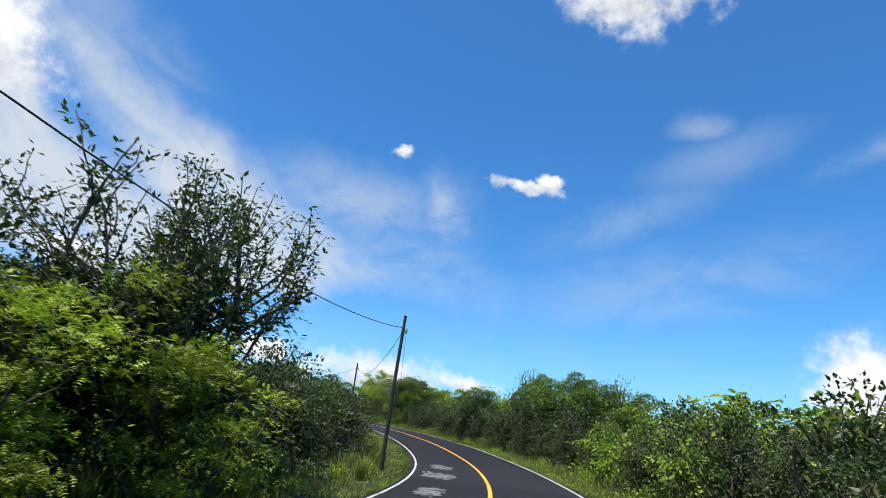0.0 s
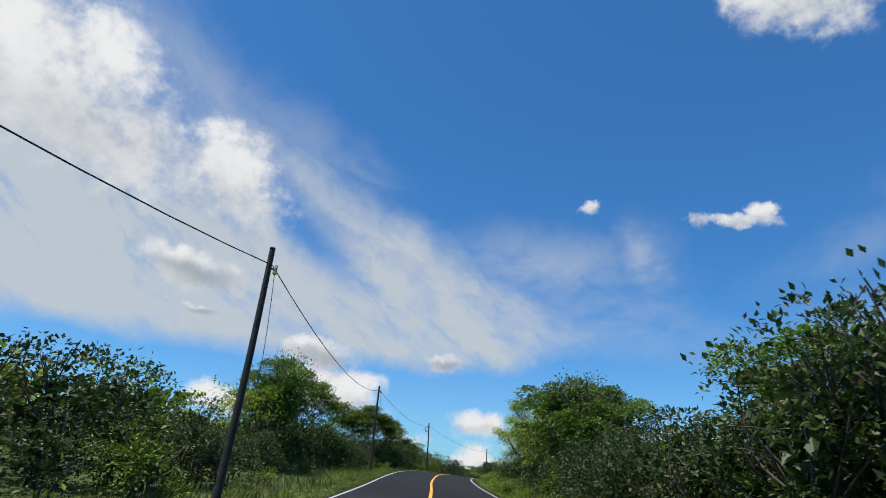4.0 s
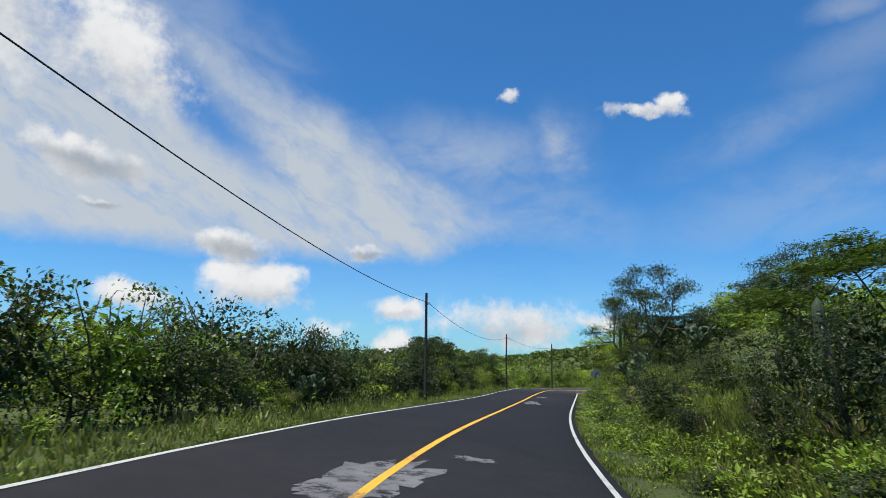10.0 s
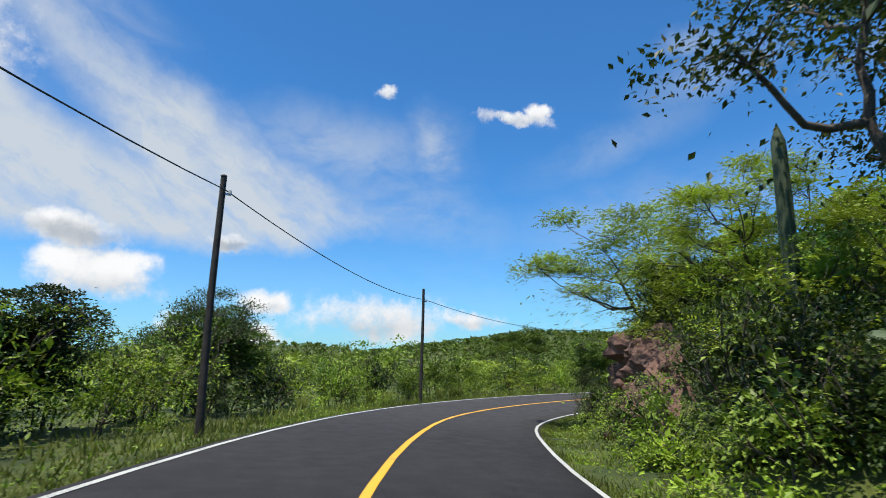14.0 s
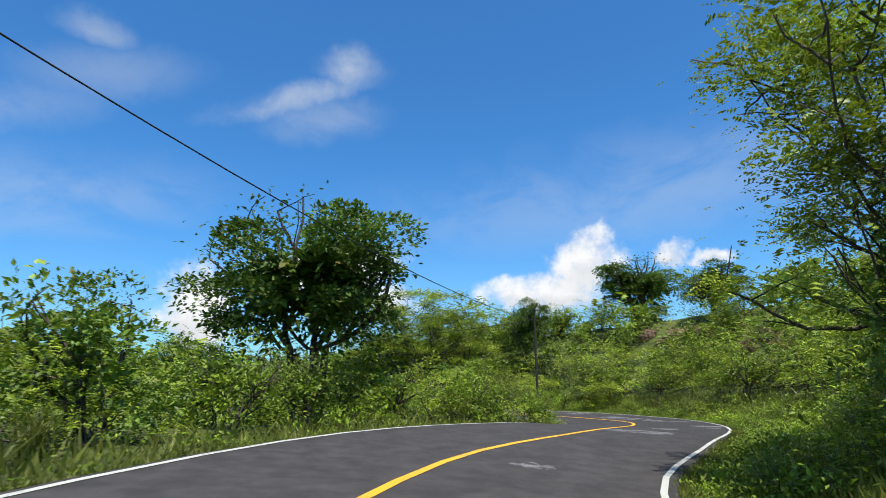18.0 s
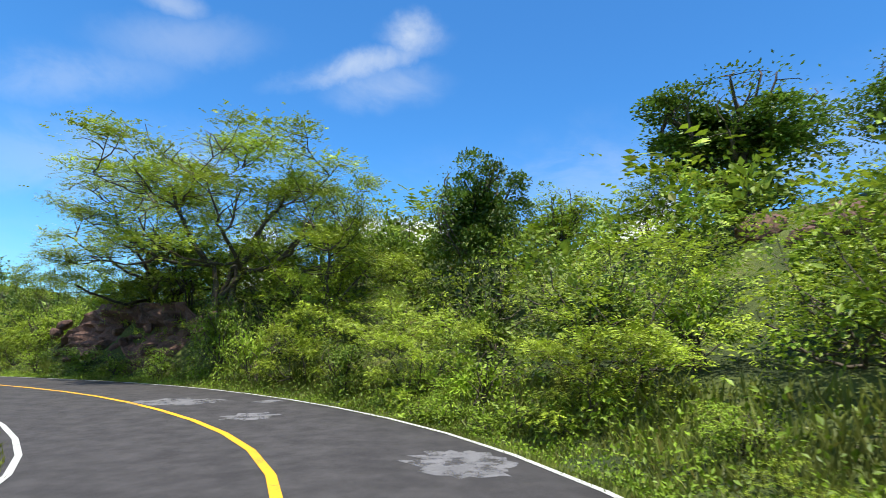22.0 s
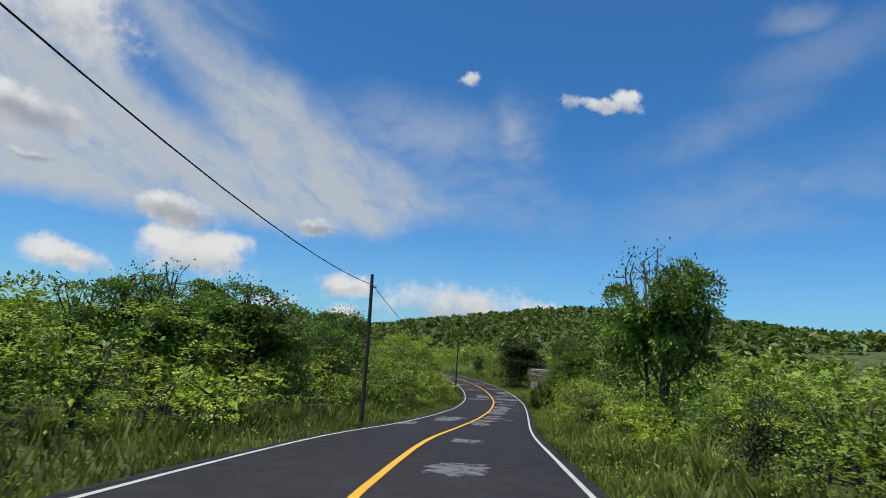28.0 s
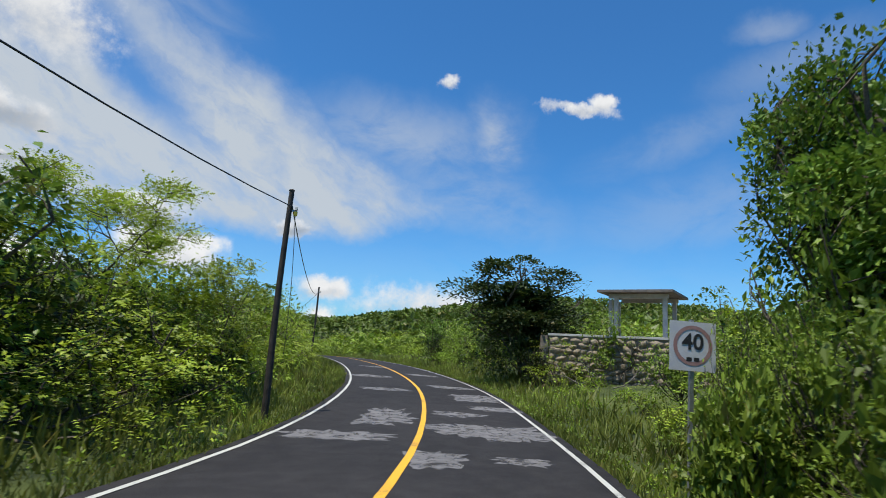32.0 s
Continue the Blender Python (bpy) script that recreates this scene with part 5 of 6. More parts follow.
def pole(u, lat, top, lean, kind, hang=0.33):
    """A dark wooden pole with a bracket and insulator; returns where the wire sits."""
    rng = np.random.default_rng(int(u * 100) + 900)
    x, y = beside(u, lat)
    z = height_at(x, y)
    h = float(station(u)[2]) + top - z
    ob = new("utility_pole")
    ob.matrix_basis = pose(x, y, z, lean[0], lean[1], 0)
    t = np.linspace(0, 1, 12)
    pts = np.stack([0.02 * np.sin(t * 5 + u), 0.015 * np.cos(t * 4 + u), -0.6 + (h + 0.6) * t], 1)
    v, f = tubes([(pts, (0.1 if u < 21 or u > 22 else 0.08) - 0.03 * t)], 10)
    shaft = part("shaft", mesh("shaft", v, f, POLEWOOD, flat=False), ob)
    cap = bmesh.new()
    bmesh.ops.create_cone(cap, cap_ends=True, segments=10, radius1=0.081, radius2=0.06, depth=0.03)
    bmesh.ops.translate(cap, verts=cap.verts, vec=(pts[-1][0], pts[-1][1], h + 0.012))
    part("cap", bm_mesh("cap", cap, POLEWOOD), ob)
    bolt = bmesh.new()
    bmesh.ops.create_cube(bolt, size=1)
    bmesh.ops.scale(bolt, verts=bolt.verts, vec=(0.24, 0.03, 0.05))
    bmesh.ops.translate(bolt, verts=bolt.verts, vec=(0.09, 0, h - hang - 0.10))
    part("bracket", bm_mesh("bracket", bolt, METAL), ob, "small zinc bracket")
    ins = bmesh.new()
    bmesh.ops.create_cone(ins, cap_ends=True, segments=10, radius1=0.045, radius2=0.03, depth=0.09)
    bmesh.ops.translate(ins, verts=ins.verts, vec=(0.18, 0, h - hang - 0.04))
    part("insulator", bm_mesh("insulator", ins, WHITE), ob, "pale insulator")
    if kind == "coil":
        a = np.linspace(0, 2 * math.pi, 25)
        for k in range(3):
            pts = np.stack([-0.22 + (0.2 + 0.02 * k) * np.cos(a), np.full(25, 0.1 + 0.03 * k), h - 0.75 + (0.30 + 0.02 * k) * np.sin(a)], 1)
            part("cable_coil", mesh("cable_coil", *ring_tube(pts, 0.022), CABLE, flat=False), ob, "coil of black cable")
    if kind == "drop":
        s = np.linspace(0, 1, 10)
        pts = np.stack([0.16 + 0.14 * s + 0.06 * np.sin(s * 3), 0.2 * s, h - hang - 0.1 - 3.9 * s], 1)
        part("cable_clamp", bm_mesh("cable_clamp", block(0.10, 0.07, 0.13, 0.015, (0.17, 0, h - hang - 0.18)), CLAMP), ob, "yellow plastic cable clamp")
        part("hanging_cable", mesh("hanging_cable", *ring_tube(pts, 0.008, 4), CABLE, flat=False), ob, "loose hanging cable end")
    tagged(ob, "dark weathered wooden utility pole on the grassy verge", "pole", "utility poles along the road")
    return ob.matrix_basis @ Vector((0.07, 0, h - hang))


# stretch, sideways place, top over the road, lean
POLES = ((-0.5, -4.7, 5.6, (0, 1), ""), (2.2, -4.3, 6.6, (2, 2), "drop", 0.55), (5.05, -4.45, 6.2, (0, 2), "drop", 0.45), (7.68, -5.07, 6.7, (0, 0.5), "drop"),
         (9.98, -5.0, 6.3, (0, -1.5), "coil"), (12.48, -4.64, 5.95, (0, 0), "", 0.5), (14.98, -4.37, 5.9, (0, 0.5), ""), (16.43, -4.33, 6.15, (0, 0.5), "", 0.56), (18.48, -4.96, 6.3, (0, 0), "", 0.56),
         (21.72, -4.28, 5.7, (0, 0), "", 0.55), (27.45, -5.0, 7.1, (0, 0.5), "drop"), (29.95, -4.14, 6.2, (0, -0.3), "", 0.45), (33.2, -3.9, 5.8, (0, 1), "drop", 0.45),
         (36.0, -4.3, 6.0, (0, 1), ""), (38.6, -4.4, 6.0, (0, 0), ""))
HOOKS = [pole(*p) for p in POLES]
SAGS = (0.035, 0.036, 0.028, 0.026, 0.022, 0.03, 0.025, 0.046, 0.022, 0.018, 0.033, 0.036, 0.03, 0.03)
for a, b, slack in zip(HOOKS[:-1], HOOKS[1:], SAGS):
    t = np.linspace(0, 1, 17)
    sag = slack * (b - a).length
    pts = np.array([a.lerp(b, float(q)) for q in t]) - np.stack([0 * t, 0 * t, 4 * sag * t * (1 - t)], 1)
    wire = new("overhead_wire", mesh("overhead_wire", *ring_tube(pts, 0.015, 5), CABLE, flat=False))
    tagged(wire, "thin black overhead wire between two poles", "wire", "wires between the poles")

# ---- cacti ----
PAD = plain("cactus_pad", (0.033, 0.062, 0.023), (0.090, 0.130, 0.055), 7.0, 0.55, 0.15, 50.0)
STEM = plain("cactus_stem", (0.03, 0.05, 0.022), (0.08, 0.11, 0.05), 5.0, 0.7, 0.3, 40.0)
BROWN = plain("cactus_wood", (0.04, 0.033, 0.025), (0.11, 0.09, 0.07), 5.0, 0.9, 0.5, 40.0)


def pad_mesh():
    bm = bmesh.new()
    bmesh.ops.create_uvsphere(bm, u_segments=10, v_segments=6, radius=0.5)
    for v in bm.verts:
        v.co.z += 0.5
        wide = 0.34 + 0.44 * min(1, v.co.z / 0.62)
        v.co.x *= wide
        v.co.y *= 0.10
    return bm_mesh("pad", bm, PAD, flat=False)


PADS = pad_mesh()


def nopal(u, lat, top, wide, seed):
    """A prickly pear: a woody stem with pads that grow out of one another."""
    rng = np.random.default_rng(seed)
    x, y = beside(u, lat)
    z = height_at(x, y)
    h = max(1.2, float(station(u)[2]) + top - z)
    ob = new("prickly_pear")
    ob.location = (x, y, z - 0.05)
    trunk_h = h * 0.34
    part("trunk", mesh("trunk", *tubes([limb(rng, (0, 0, -0.1), (0.1, 0, 1), trunk_h, 0.11, 0.3, 0.12)], 7), BROWN, flat=False), ob)
    size = max(0.3, h * 0.105)
    buds = [(np.array([rng.normal(0, .1), rng.normal(0, .1), trunk_h * 0.85]), unit(np.array([math.cos(a) * 0.75, math.sin(a) * 0.75, 1.0])), 0)
            for a in rng.uniform(0, 6.28, 7)]
    made = 0
    while buds and made < 95:
        at, way, level = buds.pop(0)
        if at[2] > h * 1.02 - size * 0.4 or math.hypot(at[0], at[1]) > wide * 0.5:
            continue
        q = Vector(way).to_track_quat("Z", "Y").to_matrix().to_4x4()
        k = size * rng.uniform(0.8, 1.15)
        pad = part("pad", PADS, ob)
        pad.matrix_basis = Matrix.Translation(at) @ q @ pose(0, 0, 0, 0, 0, rng.uniform(0, 180)) @ Matrix.Diagonal((k, k, k, 1))
        made += 1
        end = at + way * k * 0.93
        for _ in range(2 if level < 4 else 1):
            buds.append((end, unit(way + rng.normal(0, 0.55, 3) + [0, 0, 0.15]), level + 1))
    tagged(ob, "grey-green prickly pear cactus with many flat pads", "cactus", "prickly pears")


for i, (u, lat, top, wide) in enumerate(((8.28, -9.2, 4.0, 4.2), (8.5, -8.6, 3.4, 3.4), (11.78, -7.3, 1.6, 2.0), (12.98, 6.7, 2.75, 2.2), (12.82, 7.1, 3.3, 2.4),
                                         (13.25, 11.2, 6.6, 2.4), (14.48, 6.7, 2.5, 2.1), (8.5, 9.6, 4.6, 2.2), (26.3, 6.5, 1.3, 1.5))):
    nopal(u, lat, top, wide, 40 + i)


def ribbed(name, h, r, ribs=9):
    """A ribbed cactus column with a rounded top."""
    n, rows = ribs * 4, 14
    a = np.arange(n) * 2 * math.pi / n
    vs = []
    for i in range(rows):
        t = i / (rows - 1)
        k = math.sqrt(max(0.0, 1 - max(0, (t - 0.9) / 0.1) ** 2)) * (0.86 + 0.14 * math.sin(2.6 * t + 0.4))
        rr = r * max(k, 0.05) * (1 - 0.16 * (np.cos(a * ribs) < -0.2))
        vs.append(np.stack([rr * np.cos(a), rr * np.sin(a), np.full(n, h * t)], 1))
    f = grid_faces(rows, n)
    wrap = np.arange(rows - 1) * n
    f = np.concatenate([f, np.stack([wrap + n - 1, wrap, wrap + n, wrap + 2 * n - 1], 1)])
    return mesh(name, np.concatenate(vs), f, STEM, flat=False)


def column_cactus(u, lat, top, count, spread, seed, label):
    rng = np.random.default_rng(seed)
    x, y = beside(u, lat)
    z = height_at(x, y)
    h = float(station(u)[2]) + top - z
    ob = new("column_cactus")
    ob.location = (x, y, z - 0.1)
    for i in range(count):
        a, d = rng.uniform(0, 6.28), spread * math.sqrt((i + 0.3) / count)
        arm = part("column", ribbed("column", h * rng.uniform(0.72, 1.02) if i else h, rng.uniform(0.12, 0.16)), ob)
        arm.matrix_basis = pose(math.cos(a) * d, math.sin(a) * d, 0, -math.sin(a) * d * 7, math.cos(a) * d * 7, 0)
    tagged(ob, label, "cactus", "column cacti")


column_cactus(10.4, 11.3, 6.8, 17, 0.95, 3, "tall organ-pipe cactus with many ribbed green columns")
column_cactus(11.18, 8.6, 3.4, 2, 0.16, 4, "pair of short ribbed green cactus columns")
column_cactus(14.88, 7.6, 6.5, 1, 0.05, 5, "tall single dark ribbed cactus column")
column_cactus(13.9, 12.0, 6.0, 1, 0.05, 6, "single pale ribbed cactus column on the slope")

# ---- light worn patches in the asphalt: stretch, sideways place, length, width ----
PATCHES_A = [(2.38, -1.6, 2.2, 0.9), (2.0, -1.7, 3.0, 1.1), (1.47, -1.7, 2.6, 0.8), (10.62, 0.0, 2.4, 1.2), (10.82, 1.0, 0.5, 0.7), (12.7, 0.9, 2.8, 0.8),
             (13.32, 1.0, 1.4, 0.7), (12.8, -1.6, 0.4, 0.3), (17.62, 0.9, 0.8, 0.8), (19.1, 1.2, 0.5, 0.6), (20.27, 1.0, 1.6, 1.9), (20.65, 1.2, 1.2, 1.0),
             (21.0, 2.4, 1.2, 0.8), (20.85, 2.7, 0.5, 0.6), (22.25, 1.3, 2.1, 1.2), (21.98, 1.4, 1.9, 1.1), (21.74, 1.5, 2.0, 0.9), (21.6, 2.4, 0.8, 1.1)]
PATCHES_B = [(23.75, 0.9, 1.3, 1.8), (23.38, 1.0, 0.9, 1.0), (22.78, 2.4, 1.5, 1.2), (23.6, 2.7, 0.5, 0.7), (26.98, 0.8, 0.9, 0.6), (27.4, 0.4, 2.7, 0.9),
             (27.75, 0.7, 3.4, 0.9), (30.55, -1.3, 4.4, 1.3), (30.05, -2.4, 2.2, 0.8), (30.3, 0.6, 2.4, 0.9), (30.55, 0.7, 2.0, 1.0), (30.65, -0.7, 0.8, 0.6),
             (31.0, 0.9, 1.7, 0.9), (30.8, 0.9, 1.8, 1.1), (31.38, 0.8, 4.0, 1.0), (30.72, 1.9, 0.6, 0.5), (31.75, 1.0, 3.1, 1.2), (32.1, 0.9, 3.6, 1.5)]
PATCHES_C = [(33.25, -0.9, 3.0, 1.2), (32.95, -1.6, 1.3, 1.9), (33.1, 2.0, 2.6, 2.0), (33.75, 2.1, 2.6, 1.8), (32.78, 0.6, 1.6, 0.9), (32.8, 2.0, 0.7, 0.9),
             (33.35, 1.2, 1.0, 1.6), (33.5, 2.4, 1.2, 1.6), (33.88, -1.1, 1.2, 1.6), (34.45, -1.8, 1.6, 1.8), (32.5, 1.4, 1.3, 1.6), (31.9, 2.1, 0.6, 0.7),
             (34.1, 1.8, 1.4, 1.6), (34.7, 1.4, 1.4, 1.6), (35.2, -0.6, 1.5, 2.0), (28.3, 0.9, 2.2, 0.8), (28.8, 1.1, 1.6, 1.0), (29.3, 0.9, 1.8, 0.8)]


def patches():
    rng = np.random.default_rng(77)
    for i, (u, lat, long, wide) in enumerate(PATCHES_A + PATCHES_B + PATCHES_C):
        lift = 0.004 + 0.0004 * (i % 5)
        du = long / max(float(np.interp(u, RU[1:], np.diff(RUN) * PER)), 5)
        # several overlapping streaks make up one ragged patch
        for j in range(1 + int(long * wide > 0.8) + int(long * wide > 2.2)):
            n = 34
            a = np.arange(n) * 2 * math.pi / n
            rag = 1 + 0.6 * np.array([noise.fractal(Vector((math.cos(q) * 2.9, math.sin(q) * 2.9, i * 3.7 + j * 11)), 0.8, 2.0, 4) for q in a])
            rag = np.clip(rag, 0.35, 1.6)
            sq = np.maximum(np.abs(np.cos(a)), np.abs(np.sin(a))) ** -0.3
            cu, cl = (u + rng.normal(0, 0.16) * du * (j > 0), lat + rng.normal(0, 0.16) * wide * (j > 0))
            k = 1.0 if j == 0 else rng.uniform(0.5, 0.85)
            lats = cl + np.sin(a) * rag * sq * wide * 0.5 * k
            lats = np.clip(lats, -HALF_L + 0.05, HALF_R - 0.05)
            lifts = np.array([crown(q) for q in lats]) + lift + 0.0002 * j
            rim = on_road(cu + np.cos(a) * rag * sq * du * 0.5 * k, lats, lifts)
            mid = on_road(cu, np.clip(cl, -HALF_L, HALF_R), crown(cl) + lift + 0.0002 * j)
            v = np.concatenate([rim, rim - [0, 0, 0.004], mid[None]])
            q = np.arange(n)
            f = np.concatenate([np.stack([q, (q + 1) % n, np.full(n, 2 * n)], 1), np.stack([q, q + n, (q + 1) % n], 1), np.stack([q + n, (q + 1) % n + n, (q + 1) % n], 1)])
            part("worn_patch", mesh("worn_patch", v, f, PATCH), road)


patches()

# ---- speed sign ----
SIGNWHITE = plain("sign_white", (0.50, 0.50, 0.50), (0.62, 0.62, 0.61), 9.0, 0.5, 0.05, 80.0)
SIGNRED = plain("faded_red", (0.30, 0.16, 0.14), (0.40, 0.24, 0.21), 8.0, 0.6, 0.05, 80.0)
BLACK = plain("sign_black", (0.012, 0.012, 0.012), (0.03, 0.03, 0.03), 9.0, 0.6, 0.05)


def speed_sign(u, lat, mid):
    x, y = beside(u, lat)
    z = height_at(x, y)
    lift = float(station(u)[2]) + mid - z
    tx, ty = station(u)[4:]
    ob = new("speed_sign")
    ob.matrix_basis = pose(x, y, z, 0, 1.5, math.degrees(math.atan2(-tx, ty)) + 6)
    part("post", bm_mesh("post", block(0.06, 0.05, lift + 0.8, 0.005, (0, 0.03, (lift + 0.8) / 2 - 0.45)), METAL), ob, "zinc sign post")
    plate = part("plate", bm_mesh("plate", block(0.62, 0.006, 0.64, 0.002, (0, -0.01, lift)), SIGNWHITE), ob, "dull white square sign plate")
    a = np.linspace(0, 2 * math.pi, 49)
    rings = [np.stack([r * np.cos(a), np.full(49, -0.0165), lift + 0.01 + r * np.sin(a)], 1) for r in (0.21, 0.26)]
    part("ring", mesh("ring", np.stack(rings, 1).reshape(-1, 3), grid_faces(49, 2), SIGNRED), plate, "faded red ring")
    text = bpy.data.curves.new("numeral", "FONT")
    text.body, text.size, text.align_x, text.align_y, text.extrude, text.offset = "40", 0.29, "CENTER", "CENTER", 0.001, 0.006
    text.materials.append(BLACK)
    word = part("numeral", text, plate, "black speed numeral 40")
    word.matrix_basis = pose(0, -0.017, lift + 0.05, 90, 0, 0)
    for k in (-0.05, 0.05):
        part("small_print", bm_mesh("small_print", block(0.07, 0.003, 0.05, 0, (k, -0.0165, lift - 0.17)), BLACK), plate)
    tagged(ob, "white square speed limit sign reading 40 among leaves", "road sign")


speed_sign(32.63, 3.9, 1.95)

SIGNGREY = plain("weathered_sign", (0.09, 0.105, 0.12), (0.15, 0.165, 0.18), 7.0, 0.6, 0.08, 70.0)


def warning_sign(u, lat, mid):
    """A weathered diamond plate with a bent black arrow, on a post."""
    x, y = beside(u, lat)
    z = height_at(x, y)
    lift = float(station(u)[2]) + mid - z
    tx, ty = station(u)[4:]
    ob = new("warning_sign")
    ob.matrix_basis = pose(x, y, z, 0, -2, math.degrees(math.atan2(-tx, ty)) - 4)
    part("post", bm_mesh("post", block(0.06, 0.05, lift + 0.75, 0.005, (0, 0.03, (lift + 0.75) / 2 - 0.4)), METAL), ob, "zinc sign post")
    plate = part("plate", bm_mesh("plate", block(0.71, 0.006, 0.71, 0.002), SIGNGREY), ob, "weathered grey diamond plate")
    plate.matrix_basis = pose(0, -0.01, lift, 0, 45, 0)
    bm = bmesh.new()
    shape = [(-0.10, -0.30), (-0.02, -0.30), (-0.02, -0.02), (0.10, 0.06), (0.13, -0.03), (0.25, 0.16), (0.03, 0.20), (0.06, 0.13), (-0.10, 0.04)]
    bm.faces.new([bm.verts.new((a, -0.016, lift + b)) for a, b in shape])
    part("arrow", bm_mesh("arrow", bm, BLACK), ob, "faded black bent arrow")
    tagged(ob, "weathered grey diamond warning sign overgrown with vines", "road sign")


warning_sign(14.0, 4.9, 1.6)

# ---- the rubbish bag on the verge ----
BAGBLUE = plain("turquoise_plastic", (0.10, 0.42, 0.42), (0.22, 0.62, 0.60), 6.0, 0.35, 0.3, 30.0)


def rubbish_bag(u, lat):
    bm = bmesh.new()
    bmesh.ops.create_icosphere(bm, subdivisions=3, radius=0.2)
    for v in bm.verts:
        c = v.co.copy()
        v.co *= 1 + 0.28 * noise.fractal(c * 9, 0.8, 2.0, 4)
        v.co.z = max(v.co.z * 0.75, -0.08)
        if c.z > 0.13:
            v.co.x *= 0.6
            v.co.z += 0.06
    x, y = beside(u, lat)
    ob = new("rubbish_bag", bm_mesh("rubbish_bag", bm, BAGBLUE, flat=False))
    ob.matrix_basis = pose(x, y, float(on_road(u, lat)[2]) + 0.08, 0, 8, 40)
    tagged(ob, "crumpled turquoise plastic bag lying at the road edge", "bag")


rubbish_bag(26.52, -2.95)

# ---- terrace wall with a roofed porch ----
RUBBLE = plain("wall_stone", (0.19, 0.15, 0.105), (0.36, 0.29, 0.205), 3.0, 0.9, 0.5, 30.0)
MORTAR = plain("mortar", (0.17, 0.14, 0.11), (0.29, 0.25, 0.20), 4.0, 0.95, 0.4, 40.0)
CONCRETE = plain("pale_concrete", (0.42, 0.41, 0.38), (0.60, 0.58, 0.54), 3.0, 0.85, 0.2, 40.0)
TIN = plain("rusty_tin", (0.10, 0.085, 0.075), (0.24, 0.20, 0.17), 3.0, 0.7, 0.2, 40.0)


WALL_STONES = [stone_mesh("stone", i + 20, RUBBLE, 0.2) for i in range(4)]


def terrace():
    a, b, top = Vector((150.9, 257.0, 0)), Vector((156.3, 250.2, 0)), -7.85
    way = (b - a).normalized()
    turn = math.degrees(math.atan2(way.y, way.x))
    foot = -10.3
    wall = new("terrace_wall", bm_mesh("terrace_wall", block((b - a).length, 0.4, top - foot, 0.02, ((b - a).length / 2, 0.22, (top - foot) / 2)), MORTAR))
    wall.matrix_basis = pose(a.x, a.y, foot, 0, 0, turn)
    tagged(wall, "rubble stone retaining wall with pale coping", "wall")
    rng = np.random.default_rng(12)
    long = (b - a).length
    zz = 0.12
    while zz < top - foot - 0.1:
        row, s = rng.uniform(0.20, 0.34), 0.0
        while s < long:
            w = rng.uniform(0.28, 0.75)
            st = part("stone", WALL_STONES[int(rng.integers(len(WALL_STONES)))], wall)
            st.matrix_basis = pose(s + w / 2, rng.uniform(0, 0.06), zz + row / 2 + rng.uniform(-0.05, 0.05), rng.uniform(-8, 8), rng.uniform(-22, 22), 180 * int(rng.integers(2))) @ Matrix.Diagonal((w * rng.uniform(0.85, 1.15), 0.34, row * rng.uniform(0.8, 1.25), 1))
            s += w
        zz += row
    part("coping", bm_mesh("coping", block(long + 0.1, 0.55, 0.12, 0.02, (long / 2, 0.2, top - foot + 0.03)), CONCRETE), wall, "pale concrete coping")
    side = new("terrace_wall", bm_mesh("terrace_wall", block(9.0, 0.4, top - foot, 0.02, (4.5, 0.2, (top - foot) / 2)), MORTAR))
    side.matrix_basis = pose(a.x + 0.1, a.y + 0.3, foot, 0, 0, turn + 98)
    tagged(side, "rubble stone retaining wall beside the road", "wall")
    for i in range(46):
        w = rng.uniform(0.4, 0.8)
        st = part("stone", WALL_STONES[int(rng.integers(len(WALL_STONES)))], side)
        st.matrix_basis = pose(0.4 + (i % 16) * 0.54, 0.38, 0.3 + (i // 16) * 0.75, 0, 0, 180 * (i % 2)) @ Matrix.Diagonal((w, 0.3, 0.6, 1))
    yard = new("terrace_floor", bm_mesh("terrace_floor", block(9, 9, 0.3, 0.02, (4.6, 4.9, -0.13)), MORTAR))
    yard.matrix_basis = pose(a.x, a.y, top, 0, 0, turn)
    tagged(yard, "flat earth and concrete terrace behind the wall", "terrace", kind="structure")
    porch = new("porch")
    porch.matrix_basis = pose(a.x, a.y, top, 0, 0, turn) @ Matrix.Diagonal((0.95, 1, 0.93, 1))
    for s, d in ((2.1, 3.9), (2.7, 2.9), (5.3, 2.9), (5.3, 5.4), (2.1, 5.4)):
        part("column", bm_mesh("column", block(0.22, 0.22, 2.35, 0.015, (s, d, 1.18)), CONCRETE), porch, "pale concrete column")
    part("beam", bm_mesh("beam", block(3.2, 0.22, 0.25, 0.015, (3.9, 2.9, 2.45)), CONCRETE), porch)
    part("beam", bm_mesh("beam", block(3.2, 0.22, 0.25, 0.015, (3.9, 5.4, 2.45)), CONCRETE), porch)
    part("roof", bm_mesh("roof", block(4.0, 4.2, 0.14, 0.01, (3.9, 4.1, 2.66)), TIN), porch, "dark flat porch roof")
    tagged(porch, "small open porch with concrete columns and flat roof", "porch")


terrace()

# ---- pasture fence, shed and old posts ----
POSTWOOD = plain("grey_post", (0.09, 0.08, 0.068), (0.22, 0.20, 0.17), 5.0, 0.9, 0.5, 40.0)


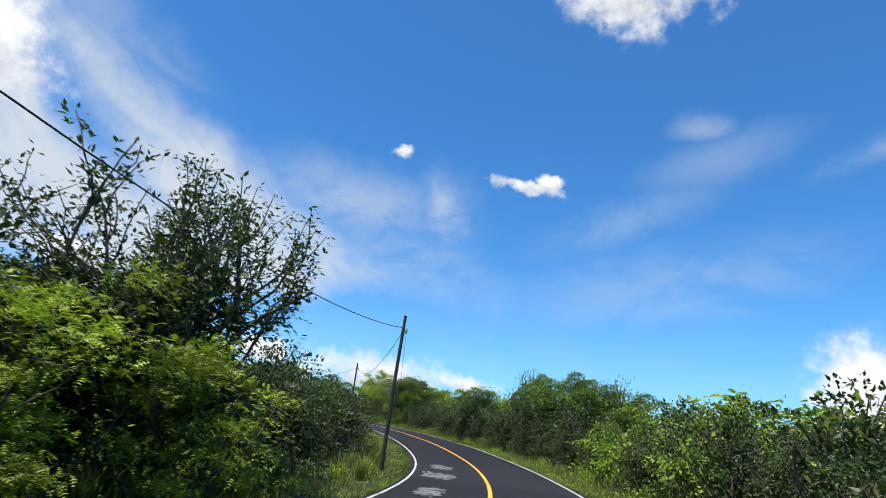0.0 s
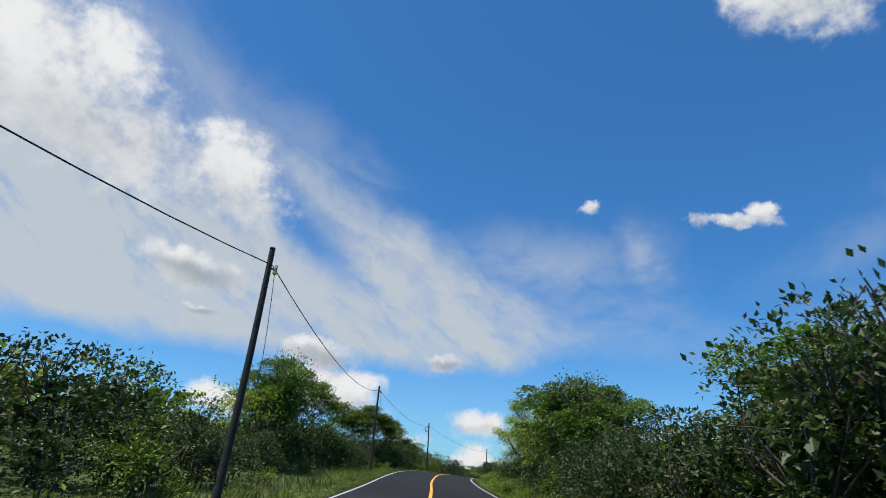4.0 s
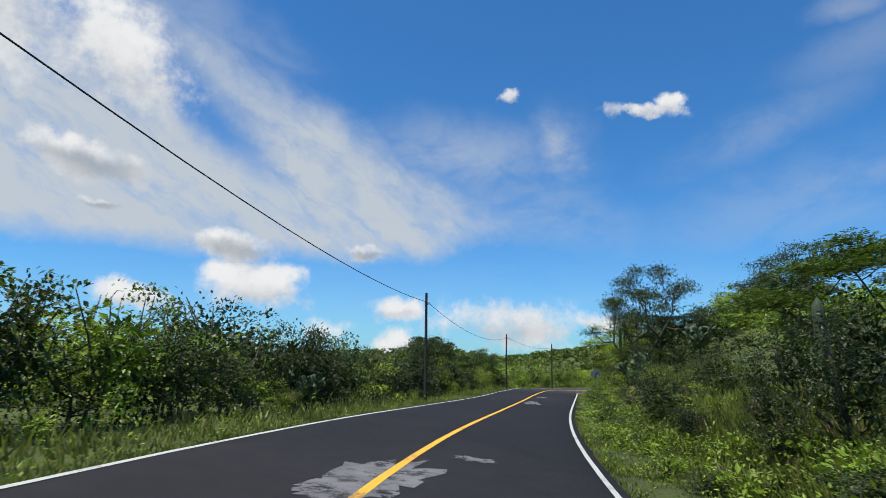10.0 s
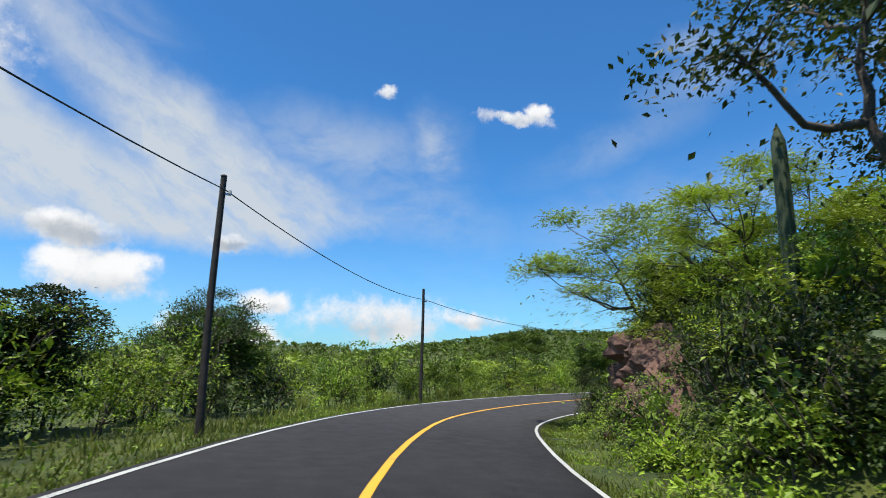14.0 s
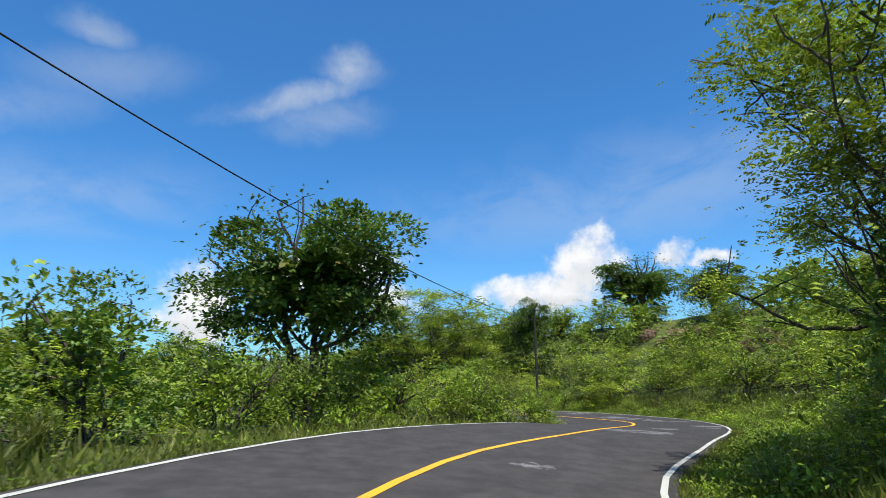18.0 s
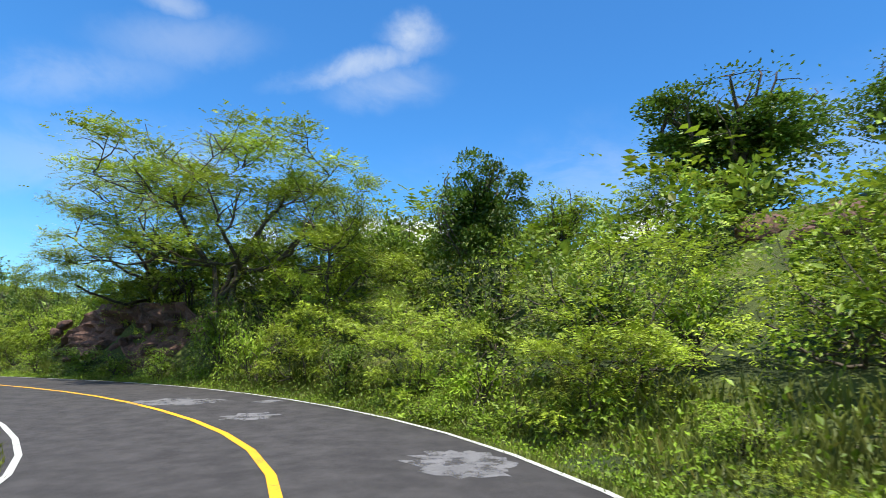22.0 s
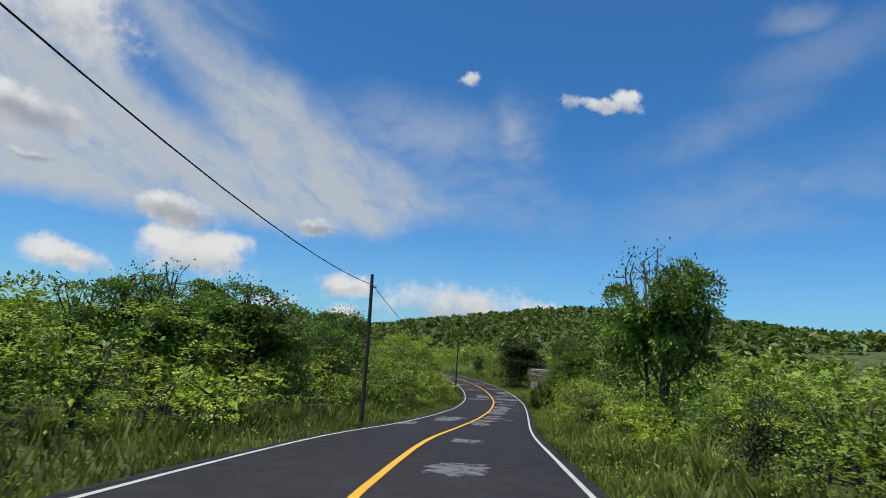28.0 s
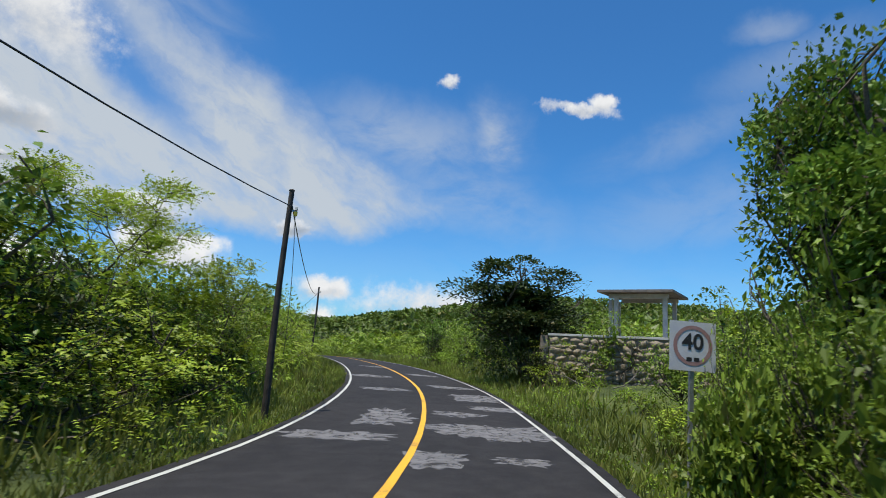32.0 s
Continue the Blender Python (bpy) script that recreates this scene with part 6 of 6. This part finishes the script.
def rail_fence():
    ob = new("rail_fence")
    x, y = FENCE
    z = height_at(x, y)
    ob.matrix_basis = pose(x, y, z, 0, 0, -20)
    for i in range(5):
        part("post", bm_mesh("post", block(0.12, 0.12, 1.25, 0.015, (i * 1.1, 0, 0.5)), POSTWOOD), ob)
    for h in (0.45, 1.0):
        part("rail", bm_mesh("rail", block(4.6, 0.06, 0.1, 0.01, (2.2, 0.08, h)), POSTWOOD), ob)
    tagged(ob, "brown wooden rail fence at the edge of a pasture", "fence")


def shed():
    x, y = SHED
    z = height_at(x, y)
    ob = new("shed")
    ob.matrix_basis = pose(x, y, z, 0, 0, -25)
    part("wall", bm_mesh("wall", block(2.2, 2.0, 2.2, 0.03, (0, 0, 1.0)), CONCRETE), ob)
    part("roof", bm_mesh("roof", block(2.5, 2.3, 0.12, 0.02, (0, 0, 2.2)), TIN), ob, "grey tin roof")
    part("door", bm_mesh("door", block(0.8, 0.05, 1.9, 0.01, (-0.3, -1.01, 0.95)), POSTWOOD), ob)
    tagged(ob, "small pale block shed behind the pasture", "shed")


FENCE, SHED = beside(32.9, 11.5), beside(33.5, 15.0)
rail_fence()
shed()


def old_posts():
    rng = np.random.default_rng(61)
    for u, lat, tilt in ((10.95, 9.6, 38), (11.05, 9.9, 30), (11.3, 9.4, -35), (11.15, 10.6, 25), (10.9, 11.2, 18), (10.75, 11.6, -15), (10.6, 11.0, 20), (11.45, 9.9, -42),
                         (30.55, 7.0, 12), (30.7, 7.1, -18), (30.9, 7.0, 25), (30.6, 7.6, -8), (31.0, 7.2, 15), (32.2, 6.6, 10), (32.35, 6.8, -12)):
        x, y = beside(u, lat)
        v, f = tubes([limb(rng, (0, 0, -0.2), (0, 0, 1), rng.uniform(1.5, 2.3), 0.05, 0.1, 0.05)], 6)
        ob = new("fence_post", mesh("fence_post", v, f, POSTWOOD, flat=False))
        ob.matrix_basis = pose(x, y, height_at(x, y), tilt * 0.4, tilt, rng.uniform(-30, 30))
        tagged(ob, "old leaning grey wooden fence post in the grass", "fence post", "old fence posts")


old_posts()


def dead_branch(u, lat, seed):
    rng = np.random.default_rng(seed)
    x, y = beside(u, lat)
    main = limb(rng, (0, 0, 0.1), (1, 0.2, 0.35), 2.2, 0.028, 0.1, 0.2)
    v, f = tubes([main], 4)
    ob = new("dead_branch", mesh("dead_branch", v, f, POSTWOOD, flat=False))
    for k in (1, 2, 3, 3, 4, 5):
        v, f = tubes([limb(rng, main[0][k], unit(rng.normal(0, 1, 3) + [0.8, 0, 0.3]), rng.uniform(0.5, 1.1), 0.014, 0, 0.2, 4)], 4)
        part("twig", mesh("twig", v, f, POSTWOOD, flat=False), ob)
    ob.matrix_basis = pose(x, y, height_at(x, y) - 0.02, 0, 0, rng.uniform(0, 360))
    tagged(ob, "bleached dead branch lying in the undergrowth", "branch", "dead branches")


for i, (u, lat) in enumerate(((27.0, 6.3), (27.15, 6.6), (27.1, 7.0), (9.9, 8.5), (11.3, 7.6), (28.9, 6.6), (33.95, 7.3), (34.0, 8.0), (34.05, 8.6), (34.1, 7.6), (33.9, 8.2))):
    dead_branch(u, lat, 70 + i)


def tall_grass():
    """Clumps of long arching grass."""
    rng = np.random.default_rng(15)
    n = 90
    a, L = rng.uniform(0, 6.28, n), rng.uniform(0.6, 1.15, n)
    lean = rng.uniform(0.15, 0.7, n)
    root = np.stack([rng.normal(0, .1, n), rng.normal(0, .1, n), 0 * a], 1)
    way = np.stack([np.cos(a), np.sin(a), 0 * a], 1)
    side = np.stack([-np.sin(a), np.cos(a), 0 * a], 1) * 0.012
    vs = []
    for t, w in ((0, 1), (0.4, 0.9), (0.75, 0.6), (1, 0.08)):
        c = root + way * (lean * L * t ** 1.8)[:, None] + np.stack([0 * a, 0 * a, L * (t - 0.35 * lean * t * t)], 1)
        vs += [c - side * w, c + side * w]
    v = np.stack(vs, 1).reshape(-1, 3)
    i = np.arange(n)[:, None] * 8
    f = np.concatenate([i + [0, 1, 3, 2], i + [2, 3, 5, 4], i + [4, 5, 7, 6]])
    me = mesh("tall_grass", v, f, GRASS)
    spots = [(2.6, -4.6), (2.75, -4.9), (1.75, -4.4), (17.75, 4.3), (17.9, 4.5), (17.6, 4.6), (29.3, -5.3), (29.1, -5.6), (30.9, -4.9), (31.1, -5.0)]
    for k in range(170):
        s = rng.uniform(4, RUN[-1] - 60)
        u = float(np.interp(s, RUN, RU))
        left = rng.random() < 0.5
        spots.append((u, -(np.interp(u, ROW_U, AWAY_L) - rng.uniform(-0.2, 0.8)) if left else np.interp(u, ROW_U, AWAY_R) - rng.uniform(-0.2, 0.8)))
    for u, lat in spots:
        x, y = beside(u, float(lat))
        if abs(nearest(x, y)[1][0]) < 4.1 or (5.5 < u < 15.5 and rng.random() < 0.75):
            continue
        k = rng.uniform(0.6, 1.15)
        ob = new("tall_grass", me)
        ob.matrix_basis = pose(x, y, height_at(x, y) - 0.03, 0, 0, rng.uniform(0, 360)) @ Matrix.Diagonal((k, k, k, 1))
        tagged(ob, "clump of long arching green grass on the verge", "grass clump", "tall grass clumps")


tall_grass()

# the patterns that were copied go away, with their parts
for proto in ACACIA + DARK_BUSH + DOT_TREE + NEAR_ACACIA + CANOPY + BIG_ACACIA + PLUME + DARK_TREE + MID_TREE + MID_ACACIA + MESQUITE + SMALL_TREE + BUSH + WEED + UMBRELLA + OPEN_TREE + ROUND_TREE + BIGLEAF + FAR_TREE + FAR_ACACIA:
    for ob in (*proto.children_recursive, proto):
        bpy.data.objects.remove(ob)
